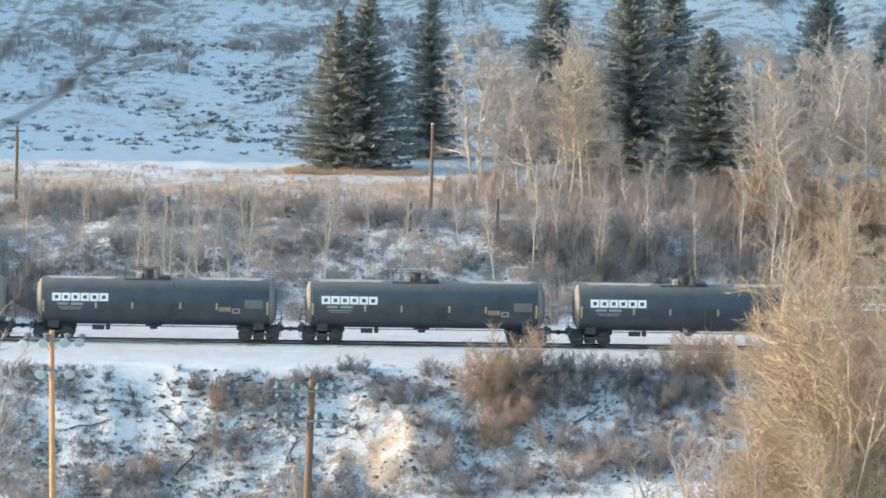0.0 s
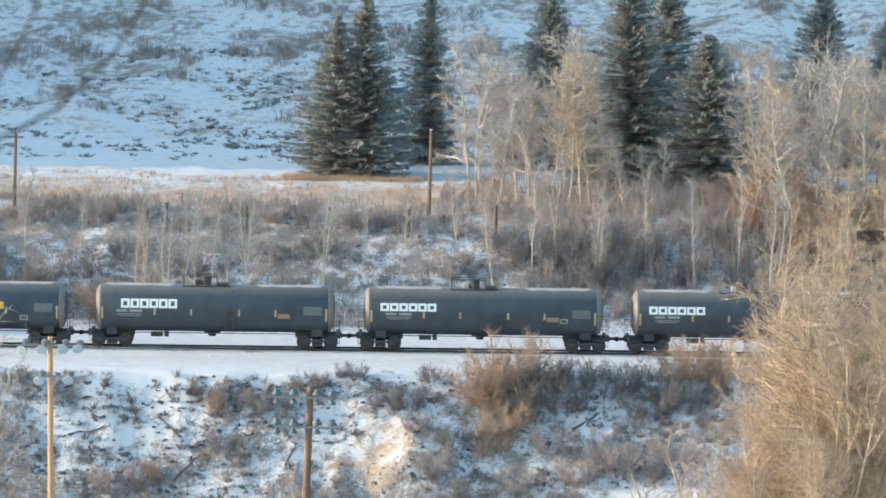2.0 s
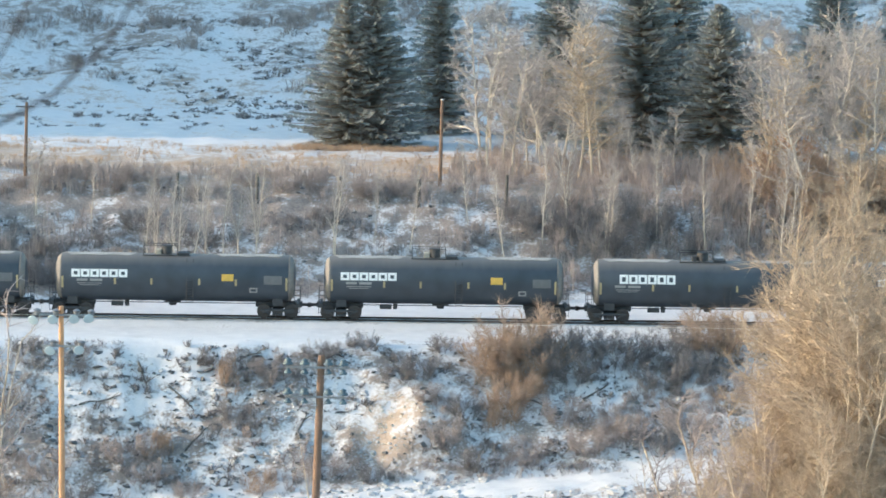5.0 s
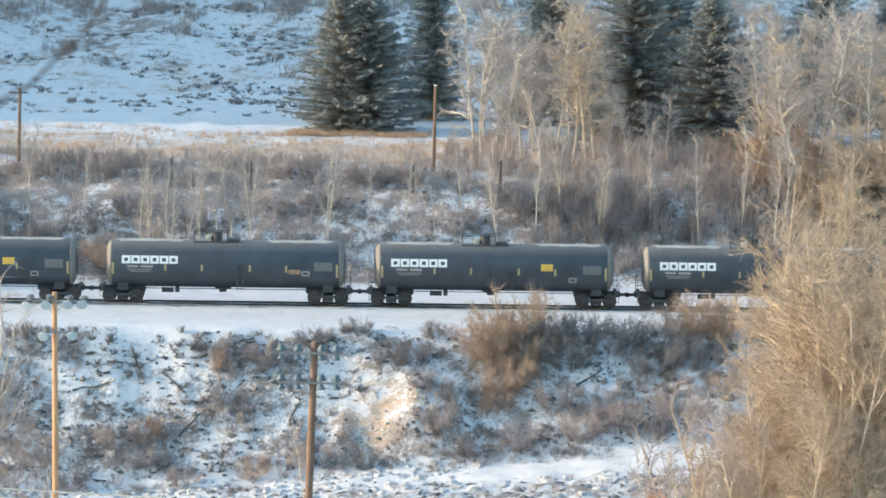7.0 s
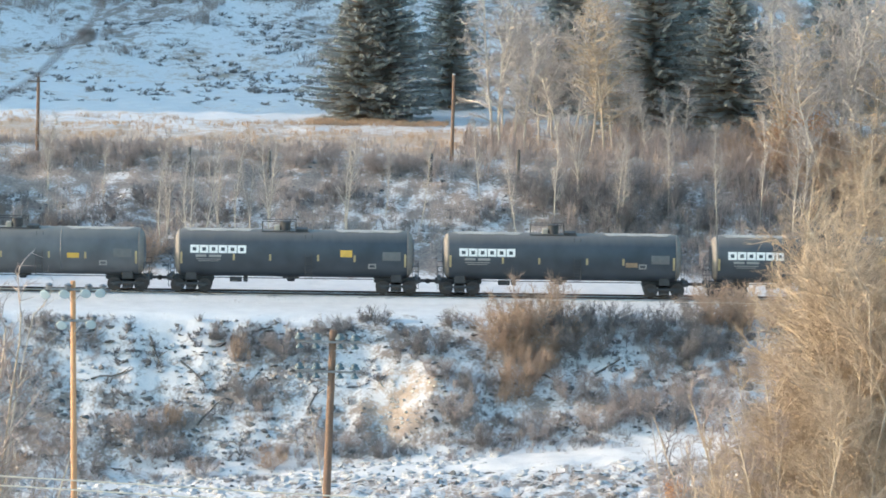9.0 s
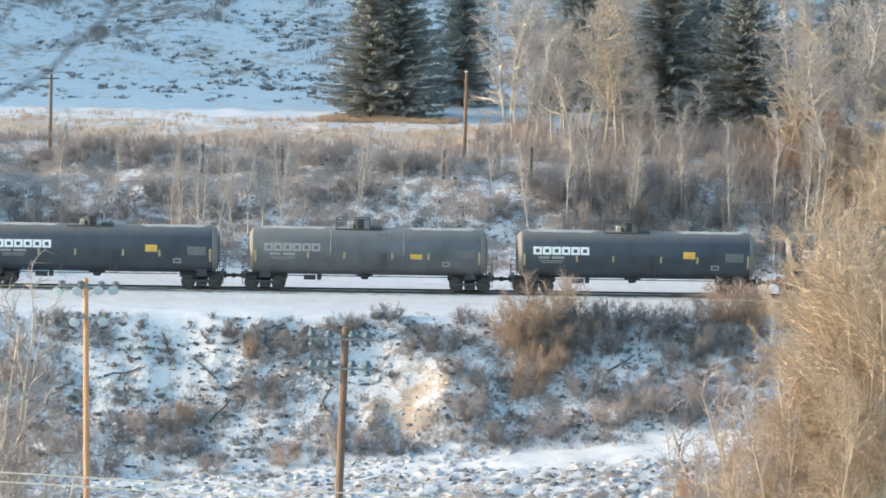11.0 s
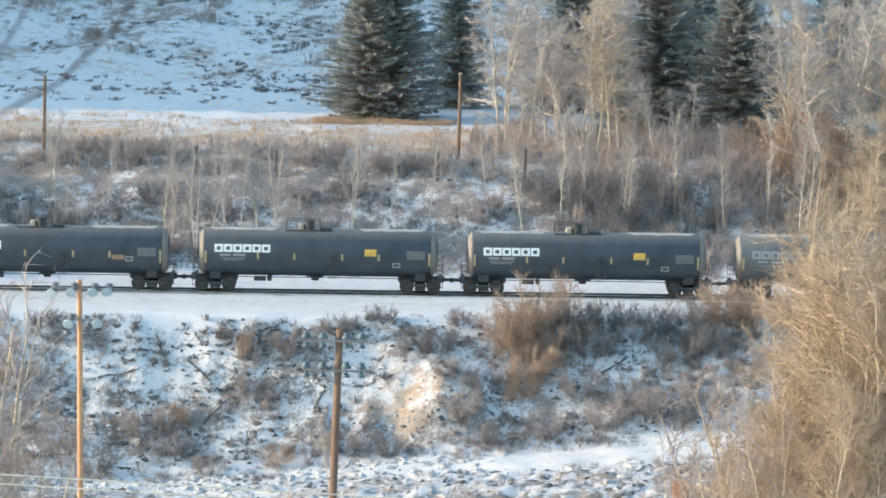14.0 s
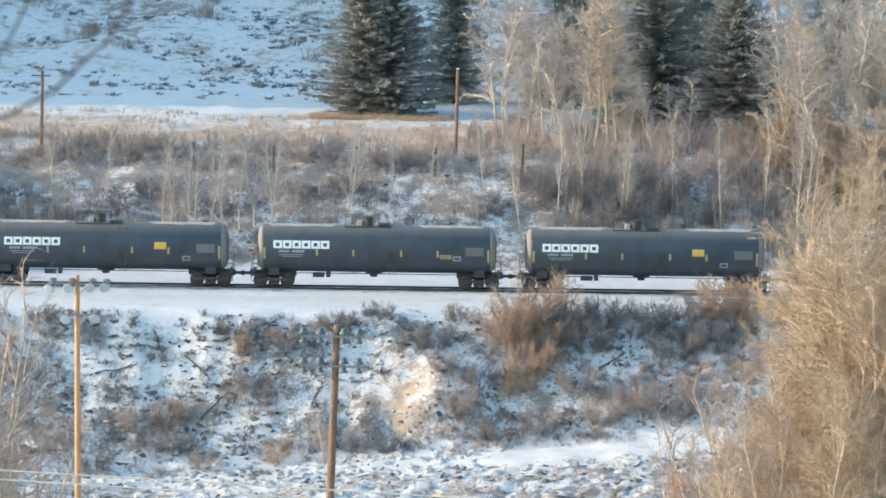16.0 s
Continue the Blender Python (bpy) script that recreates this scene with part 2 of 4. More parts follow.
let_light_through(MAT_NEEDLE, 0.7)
MAT_STRAW = island_material("dry_grass", [(0.40, 0.28, 0.19), (0.56, 0.41, 0.28), (0.48, 0.34, 0.23)])
MAT_ROCK = island_material("dark_stones", [(0.09, 0.09, 0.095), (0.16, 0.15, 0.145), (0.12, 0.12, 0.12)])
MAT_SNOWLUMP = plain("lumpy_snow", (0.44, 0.435, 0.44), 0.8, vary=0.22, scale=1.0)
# Sandy clods whose cream colour carries the low sun.
MAT_SUNLIT_SAND = island_material("sunlit_sandy_clods", [(0.52, 0.47, 0.39), (0.62, 0.58, 0.51), (0.42, 0.37, 0.30)])
MAT_LEAF = island_material("withered_leaves", [(0.50, 0.22, 0.08), (0.60, 0.32, 0.14), (0.40, 0.20, 0.10)])


# ---- mesh tools ----
def mesh_from(name, verts, faces, material, smooth=False):
    me = bpy.data.meshes.new(name)
    me.from_pydata([tuple(v) for v in verts] if not isinstance(verts, np.ndarray) else verts.tolist(), [], faces if not isinstance(faces, np.ndarray) else faces.tolist())
    me.materials.append(material)
    if smooth:
        me.polygons.foreach_set("use_smooth", [True] * len(me.polygons))
    me.update()
    return me


def part(name, bm, material, parent, label=""):
    """Links a bmesh, or a ready mesh, as one mesh object under a thing or a part."""
    if isinstance(bm, bmesh.types.BMesh):
        me = bpy.data.meshes.new(name)
        bm.to_mesh(me)
        bm.free()
        me.materials.append(material)
    else:
        me = bm
    ob = new(name, me)
    ob.parent = parent
    if label:
        tagged(ob, label)
    return ob


def add_box(bm, x0, x1, y0, y1, z0, z1, bevel=0.0):
    r = bmesh.ops.create_cube(bm, size=1.0, matrix=Matrix.Translation(((x0 + x1) / 2, (y0 + y1) / 2, (z0 + z1) / 2)) @ Matrix.Diagonal((x1 - x0, y1 - y0, z1 - z0, 1)))
    if bevel:
        edges = {e for v in r["verts"] for e in v.link_edges}
        bmesh.ops.bevel(bm, geom=list(edges), offset=bevel, segments=1, affect="EDGES")
    return bm


def add_rod(bm, p, q, r0, r1=None, sides=8):
    p, q = Vector(p), Vector(q)
    r1 = r0 if r1 is None else r1
    turn = (q - p).to_track_quat("Z", "Y").to_matrix().to_4x4()
    bmesh.ops.create_cone(bm, cap_ends=True, segments=sides, radius1=r0, radius2=r1, depth=(q - p).length, matrix=Matrix.Translation((p + q) / 2) @ turn)
    return bm


def add_lathe(bm, rings, axis="X", sides=32, centre=(0, 0, 0)):
    """Turns (place, radius) pairs round an axis."""
    loops = []
    for s, r in rings:
        loop = []
        for i in range(sides):
            w = 2 * math.pi * i / sides
            u, v = r * math.cos(w), r * math.sin(w)
            co = (s, u, v) if axis == "X" else (u, s, v) if axis == "Y" else (u, v, s)
            loop.append(bm.verts.new(Vector(co) + Vector(centre)))
        loops.append(loop)
    for p, q in zip(loops, loops[1:]):
        for i in range(sides):
            f = bm.faces.new((p[i], p[(i + 1) % sides], q[(i + 1) % sides], q[i]))
            f.smooth = True
    bm.faces.new(loops[0]), bm.faces.new(loops[-1])
    bmesh.ops.recalc_face_normals(bm, faces=bm.faces)
    return bm


def tube_arrays(p0, p1, r0, r1, sides=3):
    """Tapered prisms from arrays of end points and radii: vertices and quads."""
    p0, p1 = np.asarray(p0, float), np.asarray(p1, float)
    r0, r1 = np.asarray(r0, float)[:, None], np.asarray(r1, float)[:, None]
    d = p1 - p0
    d = d / np.maximum(np.linalg.norm(d, axis=1, keepdims=True), 1e-9)
    ref = np.where(np.abs(d[:, 2:3]) > 0.9, np.array([[1.0, 0, 0]]), np.array([[0, 0, 1.0]]))
    u = np.cross(d, ref)
    u /= np.linalg.norm(u, axis=1, keepdims=True)
    v = np.cross(d, u)
    rings = []
    for p, r in ((p0, r0), (p1, r1)):
        for i in range(sides):
            w = 2 * math.pi * i / sides
            rings.append(p + r * (math.cos(w) * u + math.sin(w) * v))
    verts = np.stack(rings, axis=1).reshape(-1, 3)
    base = np.arange(len(p0))[:, None, None] * 2 * sides
    quad = np.array([[i, (i + 1) % sides, sides + (i + 1) % sides, sides + i] for i in range(sides)])[None]
    return verts, (base + quad).reshape(-1, 4)


def spike_arrays(p0, p1, r0):
    """Three-sided spikes, for the last shoots."""
    v, _ = tube_arrays(p0, p1, r0, np.zeros(len(p0)), 3)
    v = v.reshape(-1, 6, 3)[:, :4].reshape(-1, 3)
    base = np.arange(len(p0))[:, None, None] * 4
    return v, (base + np.array([[0, 1, 3], [1, 2, 3], [2, 0, 3]])[None]).reshape(-1, 3)


def tubes_mesh(name, segs, material, sides=3, tips=()):
    s = np.array(segs, float)
    v, f = tube_arrays(s[:, 0:3], s[:, 3:6], s[:, 6], s[:, 7], sides)
    f = f.tolist()
    if len(tips):
        s = np.array(tips, float)
        tv, tf = spike_arrays(s[:, 0:3], s[:, 3:6], s[:, 6])
        f += (tf + len(v)).tolist()
        v = np.concatenate([v, tv])
    return mesh_from(name, v, f, material)


def path_mesh(name, points, r0, r1, material, sides=6):
    """One bent, tapering tube through the points."""
    pts = [Vector(p) for p in points]
    verts, faces = [], []
    for i, p in enumerate(pts):
        d = (pts[min(i + 1, len(pts) - 1)] - pts[max(i - 1, 0)]).normalized()
        u = d.cross(Vector((0.3, 1, 0.2))).normalized()
        v = d.cross(u)
        r = r0 + (r1 - r0) * i / (len(pts) - 1)
        verts += [p + u * r * math.cos(6.2832 * k / sides) + v * r * math.sin(6.2832 * k / sides) for k in range(sides)]
    for i in range(len(pts) - 1):
        faces += [(i * sides + k, i * sides + (k + 1) % sides, (i + 1) * sides + (k + 1) % sides, (i + 1) * sides + k) for k in range(sides)]
    return mesh_from(name, verts, faces, material, smooth=True)


def scattered(name, protos, places, material, label, category):
    """Joins many copies of small prototype meshes (vertices, faces) into one sheet of stuff. places: x, y, z, size, height, turn."""
    rng = np.random.RandomState(len(places))
    vs, fs, count = [], [], 0
    for x, y, z, size, tall, turn in places:
        pv, pf = protos[rng.randint(len(protos))]
        c, s = math.cos(turn), math.sin(turn)
        q = pv * (size, size, tall)
        vs.append(np.stack([q[:, 0] * c - q[:, 1] * s + x, q[:, 0] * s + q[:, 1] * c + y, q[:, 2] + z], axis=1))
        fs.append(pf + count)
        count += len(pv)
    me = mesh_from(name, np.concatenate(vs), np.concatenate(fs), material)
    return tagged(new(name, me), label, category, kind="stuff")


def zone(rng, count, a0, a1, b0, b1, size, tall, keep=None, sink=0.05):
    """Random places on the ground: x, y, z, size, height, turn."""
    n = count * 6
    a, b, luck = rng.uniform(a0, a1, n), rng.uniform(b0, b1, n), rng.uniform(0, 1, n)
    if keep:
        kept = luck < np.clip(keep(a, b), 0.02, 1)
        a, b = a[kept], b[kept]
    a, b = a[:count], across(a[:count], b[:count])
    z, k = height(a, b) - sink, rng.uniform(*size, len(a))
    x = ORIGIN.x + ALONG.x * a + ACROSS.x * b
    y = ORIGIN.y + ALONG.y * a + ACROSS.y * b
    return list(zip(x, y, z, k, k * rng.uniform(*tall, len(a)), rng.uniform(0, 6.28, len(a))))


# ---- ground: one sheet to the horizon ----
def spaced(pieces):
    out = []
    for x0, x1, step in pieces:
        out.extend(np.arange(x0, x1, step))
    return np.array(out + [pieces[-1][1]])


def build_ground():
    sa = spaced([(-3000, -400, 260), (-400, -60, 10), (-60, -40, 1.0), (-40, 40, 0.38), (40, 60, 1.0), (60, 400, 20), (400, 3000, 260)])
    sb = spaced([(-3000, -400, 260), (-400, -120, 8), (-120, -42, 2), (-42, -19, 0.4), (-19, -7, 0.22), (-7, 8, 0.25), (8, 27, 0.3), (27, 150, 0.8), (150, 400, 10), (400, 3000, 200)])
    ga, gb = np.meshgrid(sa, sb)
    gb = gb + SLANT * ga
    gz = height(ga, gb)
    x = ORIGIN.x + ALONG.x * ga + ACROSS.x * gb
    y = ORIGIN.y + ALONG.y * ga + ACROSS.y * gb
    nb, na = ga.shape
    idx = np.arange(nb * na).reshape(nb, na)
    gb = from_track(ga, gb)
    quads = np.stack([idx[:-1, :-1], idx[:-1, 1:], idx[1:, 1:], idx[1:, :-1]], axis=-1).reshape(-1, 4)
    me = mesh_from("ground", np.stack([x, y, gz], axis=-1).reshape(-1, 3), quads, MAT_GROUND, smooth=True)
    grass = np.interp(gb, [-60, -32, -26, -20, -18, -16, -10, -8, -6, 8, 10, 21, 24, 30, 38, 46, 58, 72, 90, 130, 300],
                      [0.36, 0.42, 0.36, 0.04, 0.26, 0.36, 0.32, 0.1, 0, 0.05, 0.49, 0.52, 0.54, 0.56, 0.50, 0.32, 0.12, 0.16, 0.32, 0.38, 0.40])
    gold = np.interp(gb, [-40, -20, 21, 25, 80, 100], [0.15, 0.1, 0.1, 1, 1, 0.15])
    # Low sun on the bank, painted into the ground as a sandy patch.
    sunlit_sand = np.exp(-(((ga + 2.4) / 2.8) ** 2 + ((gb + 14.5) / 2.4) ** 2))
    grass, gold = np.maximum(grass, 0.45 * sunlit_sand), np.maximum(gold, 0.9 * sunlit_sand)
    stone = np.interp(np.abs(gb), [1.2, 1.9, 2.6], [0.46, 0.34, 0.0])
    for key, values in (("grass", grass), ("gold", gold), ("stone", stone)):
        me.attributes.new(key, "FLOAT", "POINT").data.foreach_set("value", values.reshape(-1).astype(np.float32))
    return tagged(new("ground", me), "snow-covered valley side with dry grass showing through", "ground", kind="structure")


build_ground()


# ---- railway track ----
def build_track():
    track = tagged(new("railway_track"), "single railway track with steel rails on snowy wooden ties", "railway track", kind="structure")
    track.matrix_world = rail_spot(0)
    for side in (-0.72, 0.72):
        bm = bmesh.new()
        add_box(bm, -330, 330, side - 0.035, side + 0.035, -0.05, 0.0, 0.008)
        add_box(bm, -330, 330, side - 0.01, side + 0.01, -0.15, -0.05)
        add_box(bm, -330, 330, side - 0.07, side + 0.07, -0.17, -0.15)
        part("rail", bm, MAT_RAIL, track)
    bm = bmesh.new()
    add_box(bm, -0.11, 0.11, -1.3, 1.3, -0.30, -0.115, 0.01)
    first = part("tie", bm, MAT_TIE, track)
    for i in range(-70, 70):
        o = first if i == -70 else first.copy()
        if o is not first:
            scene.collection.objects.link(o)
        o.location = (i * 0.58, 0.03 * math.sin(i * 2.7), 0)


build_track()


# ---- bare trees, spruces, brush ----
def grow(rng, segs, p, d, length, r, depth, spec):
    """Adds a wandering, tapering limb and its side shoots to segs."""
    steps = spec["steps"][depth]
    wobble, lift = spec["wobble"][depth], spec["lift"][depth]
    for i in range(steps):
        f0, f1 = 1 - i / steps, 1 - (i + 1) / steps
        d = d + rng.normal(0, wobble, 3)
        d[2] += lift
        d = d / np.linalg.norm(d)
        q = p + d * length / steps
        least = spec.get("least", 0.006)
        ra, rb = max(r * (0.25 + 0.75 * f0), least), max(r * (0.25 + 0.75 * f1), least * 0.67)
        segs[depth].append((*p, *q, ra, rb))
        if depth + 1 < len(spec["steps"]):
            if (i + 1) / steps > spec["bare"][depth]:
                for _ in range(spec["shoots"][depth]):
                    w = rng.uniform(0, 6.283)
                    side = np.array([math.cos(w), math.sin(w), 0.0])
                    side = side - d * side.dot(d)
                    side = side / max(np.linalg.norm(side), 1e-6)
                    ang = radians(rng.uniform(*spec["angle"][depth]))
                    nd = d * math.cos(ang) + side * math.sin(ang)
                    k = rng.uniform(0.6, 1.1) * (0.45 + 0.55 * f0 if depth == 0 else 0.6 + 0.4 * f0)
                    start = p + (q - p) * rng.uniform(0, 1)
                    grow(rng, segs, start, nd, spec["length"][depth] * k, spec["thick"][depth] * (0.5 + 0.5 * k), depth + 1, spec)
        p = q
    return p


POPLAR = dict(steps=[11, 5, 3, 1], wobble=[0.06, 0.18, 0.2, 0.2], lift=[0.03, 0.07, 0.05, 0.05], bare=[0.2, 0.1, 0.0], shoots=[2, 2, 2],
              angle=[(35, 70), (30, 65), (25, 60)], length=[4.0, 1.5, 0.8], thick=[0.068, 0.03, 0.017])
BIRCH = dict(steps=[12, 4, 2, 1], wobble=[0.05, 0.12, 0.2, 0.2], lift=[0.03, 0.14, 0.05, 0], bare=[0.3, 0.1, 0.0], shoots=[2, 2, 2],
             angle=[(25, 50), (25, 55), (25, 60)], length=[1.7, 0.7, 0.4], thick=[0.028, 0.014, 0.010])
WILLOW = dict(steps=[8, 5, 2, 1], wobble=[0.06, 0.09, 0.12, 0.2], lift=[0.05, 0.05, 0.05, 0.05], bare=[0.28, 0.05, 0.0], shoots=[2, 3, 4],
              angle=[(25, 65), (25, 70), (25, 70)], length=[3.6, 1.5, 0.55], thick=[0.036, 0.0135, 0.008], least=0.0055)
YOUNG_WILLOW = dict(WILLOW, shoots=[2, 3, 2], length=[2.2, 1.0, 0.42], bare=[0.2, 0.05, 0.0], thick=[0.03, 0.011, 0.007])
SAPLING = dict(steps=[10, 3, 2, 1], wobble=[0.05, 0.12, 0.2, 0.2], lift=[0.03, 0.14, 0.05, 0], bare=[0.3, 0.1, 0.0], shoots=[1, 2, 2],
               angle=[(25, 50), (25, 55), (25, 60)], length=[1.5, 0.6, 0.35], thick=[0.022, 0.012, 0.008])
SHRUB = dict(steps=[4, 2, 1], wobble=[0.12, 0.2, 0.25], lift=[0.03, 0.06, 0.0], bare=[0.1, 0.0], shoots=[3, 5],
             angle=[(20, 50), (20, 60)], length=[0.8, 0.42], thick=[0.011, 0.008])


def tree_meshes(kind, seed, tall, girth, spec, stems, bark, twig, splay=8):
    """Meshes for the trunks, limbs and twigs of one bare tree."""
    rng = np.random.RandomState(seed)
    segs = [[] for _ in spec["steps"]]
    for s in range(stems):
        w, tilt = rng.uniform(0, 6.283), radians(rng.uniform(0.2, 1.0) * splay)
        d = np.array([math.cos(w) * math.sin(tilt), math.sin(w) * math.sin(tilt), math.cos(tilt)])
        off = np.array([math.cos(w), math.sin(w), 0]) * (0.12 * math.sqrt(stems) if stems > 1 else 0)
        grow(rng, segs, off + np.array([0, 0, -0.3]), d, tall * rng.uniform(0.75, 1.0) if stems > 1 else tall, girth, 0, spec)
    if len(segs) == 3:
        return [("crown", tubes_mesh(kind + "_crown", segs[0] + segs[1], twig, 3, segs[2]))]
    low, high = (segs[0], segs[1] + segs[2]) if kind == "sapling" else (segs[0] + segs[1], segs[2])
    if kind == "sapling":
        bole = path_mesh(kind + "_trunk", [low[0][0:3]] + [q[3:6] for q in low], low[0][6], 0.012, bark, 6)
    else:
        bole = tubes_mesh(kind + "_trunk", low, bark, 5)
    return [("trunk", bole), ("crown", tubes_mesh(kind + "_crown", high, twig, 3, segs[3]))]


def plant(name, meshes, m, label, category, group=""):
    ob = tagged(new(name), label, category, group)
    for n, me in meshes:
        o = part(n, me, None, ob)
        if n == "crown":
            tagged(o, kind="stuff")
    ob.matrix_basis = m
    return ob


def spruce_meshes(seed, tall, wide, bark=MAT_BARK):
    """A spruce: trunk, and whorls of drooping boughs hung with short needle sprays."""
    rng = np.random.RandomState(seed)
    trunk = [(0, 0, i * tall / 8 - (0.3 if i == 0 else 0), 0, 0, (i + 1) * tall / 8, 0.2 * (1 - i / 8) + 0.02, 0.2 * (1 - (i + 1) / 8) + 0.015) for i in range(8)]
    boughs, verts, faces = [], [], []
    z = tall * 0.05
    while z < tall * 0.985:
        f = z / tall
        reach = wide * (1 - f) ** 0.86 * (0.8 + 0.2 * min(1, f * 8)) + 0.10
        for _ in range(int(6 + 7 * (1 - f))):
            w = rng.uniform(0, 6.283)
            ln = reach * (rng.uniform(0.55, 1.0) if rng.uniform() < 0.8 else rng.uniform(1.0, 1.25))
            out = np.array([math.cos(w), math.sin(w), 0])
            side = np.array([-math.sin(w), math.cos(w), 0])
            rise = 0.35 * f - 0.30 + rng.normal(0, 0.05)
            p = np.array([0, 0, z + rng.uniform(-0.06, 0.06)])
            n = max(2, int(ln / 0.28))
            last = p
            for i in range(1, n + 1):
                s = i / n
                q = p + out * ln * s + np.array([0, 0, ln * (rise * s + 0.22 * s * s)])
                spread = (0.22 + 0.42 * (1 - s)) * min(1.0, ln) * 0.75
                for sgn in (-1, 1, -1 if i % 2 else 1):
                    tip = q + side * sgn * spread * rng.uniform(0.6, 1.2) + out * spread * rng.uniform(0.3, 0.9) + np.array([0, 0, rng.uniform(-0.28, 0.02)])
                    for share in (0.1, 0.4, 0.75):
                        root = last + (q - last) * (share + rng.uniform(-0.15, 0.15))
                        end = root + (tip - q) * rng.uniform(0.7, 1.15) + rng.normal(0, 0.05, 3)
                        k = len(verts)
                        verts += [root, root + out * (0.07 + 0.12 * s) + np.array([0, 0, -0.03 - 0.06 * s]), end + np.array([0, 0, -0.05])]
                        faces += [(k, k + 1, k + 2)]
                last = q
            boughs.append((*p, *last, 0.035, 0.006))
        z += 0.13 + 0.16 * (1 - f)
    return [("trunk", tubes_mesh("spruce_trunk", trunk, bark, 7)), ("bough_work", tubes_mesh("spruce_boughs", boughs, bark, 3)),
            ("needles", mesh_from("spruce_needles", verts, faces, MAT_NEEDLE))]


def clump_proto(seed, stems, splay, forks=2, r=0.012):
    """Unit-high tuft of thin stems as (vertices, quads)."""
    rng = np.random.RandomState(seed)
    segs, tips = [], []
    for _ in range(stems):
        w, t = rng.uniform(0, 6.283), rng.uniform(0.05, 1.0) * splay
        p = np.array([rng.normal(0, 0.12), rng.normal(0, 0.12), -0.03])
        d = np.array([math.cos(w) * math.sin(t), math.sin(w) * math.sin(t), math.cos(t)])
        ln = rng.uniform(0.55, 1.05)
        m = p + d * ln * 0.5
        segs.append((*p, *m, r, r * 0.8))
        for _ in range(forks):
            q = m + (d + rng.normal(0, 0.3, 3)) * ln * rng.uniform(0.3, 0.55)
            tips.append((*m, *q, r * 0.9))
    s, e = np.array(segs), np.array(tips)
    v, f = tube_arrays(s[:, 0:3], s[:, 3:6], s[:, 6], s[:, 7], 3)
    tv, tf = spike_arrays(e[:, 0:3], e[:, 3:6], e[:, 6])
    f = np.concatenate([f[:, [0, 1, 2]], f[:, [0, 2, 3]]])
    return np.concatenate([v, tv]), np.concatenate([f, tf + len(v)])


def stone_proto(seed):
    rng = np.random.RandomState(seed)
    bm = bmesh.new()
    bmesh.ops.create_icosphere(bm, subdivisions=1, radius=0.5)
    tri = [[v.index for v in f.verts] for f in bm.faces]
    v = np.array([list(q.co) for q in bm.verts]) * (1.2, 0.8, 0.6) * rng.uniform(0.35, 1.5, (len(bm.verts), 1)) + rng.normal(0, 0.08, (len(bm.verts), 3))
    bm.free()
    return v, np.array(tri)


CLUMPS = [clump_proto(s, 10, 0.7, 4, 0.0125) for s in range(5)]
TUFTS = [clump_proto(20 + s, 6, 0.6, 3, 0.018) for s in range(4)]
TANGLES = [clump_proto(60 + s, 13, 0.45, 4, 0.0098) for s in range(5)]


def boulder_proto(seed):
    """A rounded snow-covered boulder."""
    rng = np.random.RandomState(seed)
    bm = bmesh.new()
    bmesh.ops.create_icosphere(bm, subdivisions=2, radius=0.5)
    tri = np.array([[v.index for v in f.verts] for f in bm.faces])
    v = np.array([list(q.co) for q in bm.verts])
    bm.free()
    bulge = 1 + 0.22 * np.sin(v @ rng.normal(0, 5, 3) + 1) + 0.15 * np.sin(v @ rng.normal(0, 8, 3))
    return v * bulge[:, None] * (1.1, 0.9, 0.75), tri


BOULDERS = [boulder_proto(s) for s in range(5)]
STONES = [stone_proto(s) for s in range(6)]
rng = np.random.RandomState(11)

JUNIPERS = [clump_proto(80 + q, 11, 1.25, 4, 0.045) for q in range(5)]


def masses(rng, spots, per_metre, size, tall):
    """Places in uneven, thinning patches (along, across, half length, half width) on the ground: x, y, z, size, height, turn."""
    out = []
    for a, b, ra, rb in spots:
        n = max(5, int(per_metre * math.pi * ra * rb))
        w, q = rng.uniform(0, 6.283, n), rng.uniform(0, 1, n) ** 0.6
        pa, pb = a + ra * q * np.cos(w) + rng.normal(0, 0.12, n), b + rb * q * np.sin(w) + rng.normal(0, 0.12, n)
        k = rng.uniform(*size, n) * (1.1 - 0.45 * q)
        pb = across(pa, pb)
        x, y = ORIGIN.x + ALONG.x * pa + ACROSS.x * pb, ORIGIN.y + ALONG.y * pa + ACROSS.y * pb
        out += list(zip(x, y, height(pa, pb) - 0.05, k, k * rng.uniform(*tall, n), rng.uniform(0, 6.28, n)))
    return out


# hillside and field
scattered("hill_brush", JUNIPERS, zone(rng, 1500, -46, 46, 58, 112, (0.35, 1.0), (0.35, 0.65), lambda a, b: (0.25 + 1.1 * ripple(a, b * 2.0, 18, 21)) * np.clip((b - 58) / 10, 0.05, 1)), MAT_TWIG_DARK, "low dark shrubs dotted over a snowy hillside", "shrubs")
hill_spots = [(a, b, r * rng.uniform(0.8, 1.5), r * rng.uniform(0.5, 1.2)) for a, b, r in zip(rng.uniform(-48, 40, 120), rng.uniform(84, 150, 120), rng.uniform(0.8, 2.6, 120))]
hill_spots += [(a, b, r * 1.6, r) for a, b, r in zip(rng.uniform(-50, 10, 26), rng.uniform(122, 152, 26), rng.uniform(1.2, 2.4, 26))]
scattered("hill_thicket", CLUMPS, masses(rng, hill_spots, 1.6, (1.0, 1.9), (0.6, 1.1)), MAT_TWIG, "grey-brown leafless thickets on the hillside", "brush")
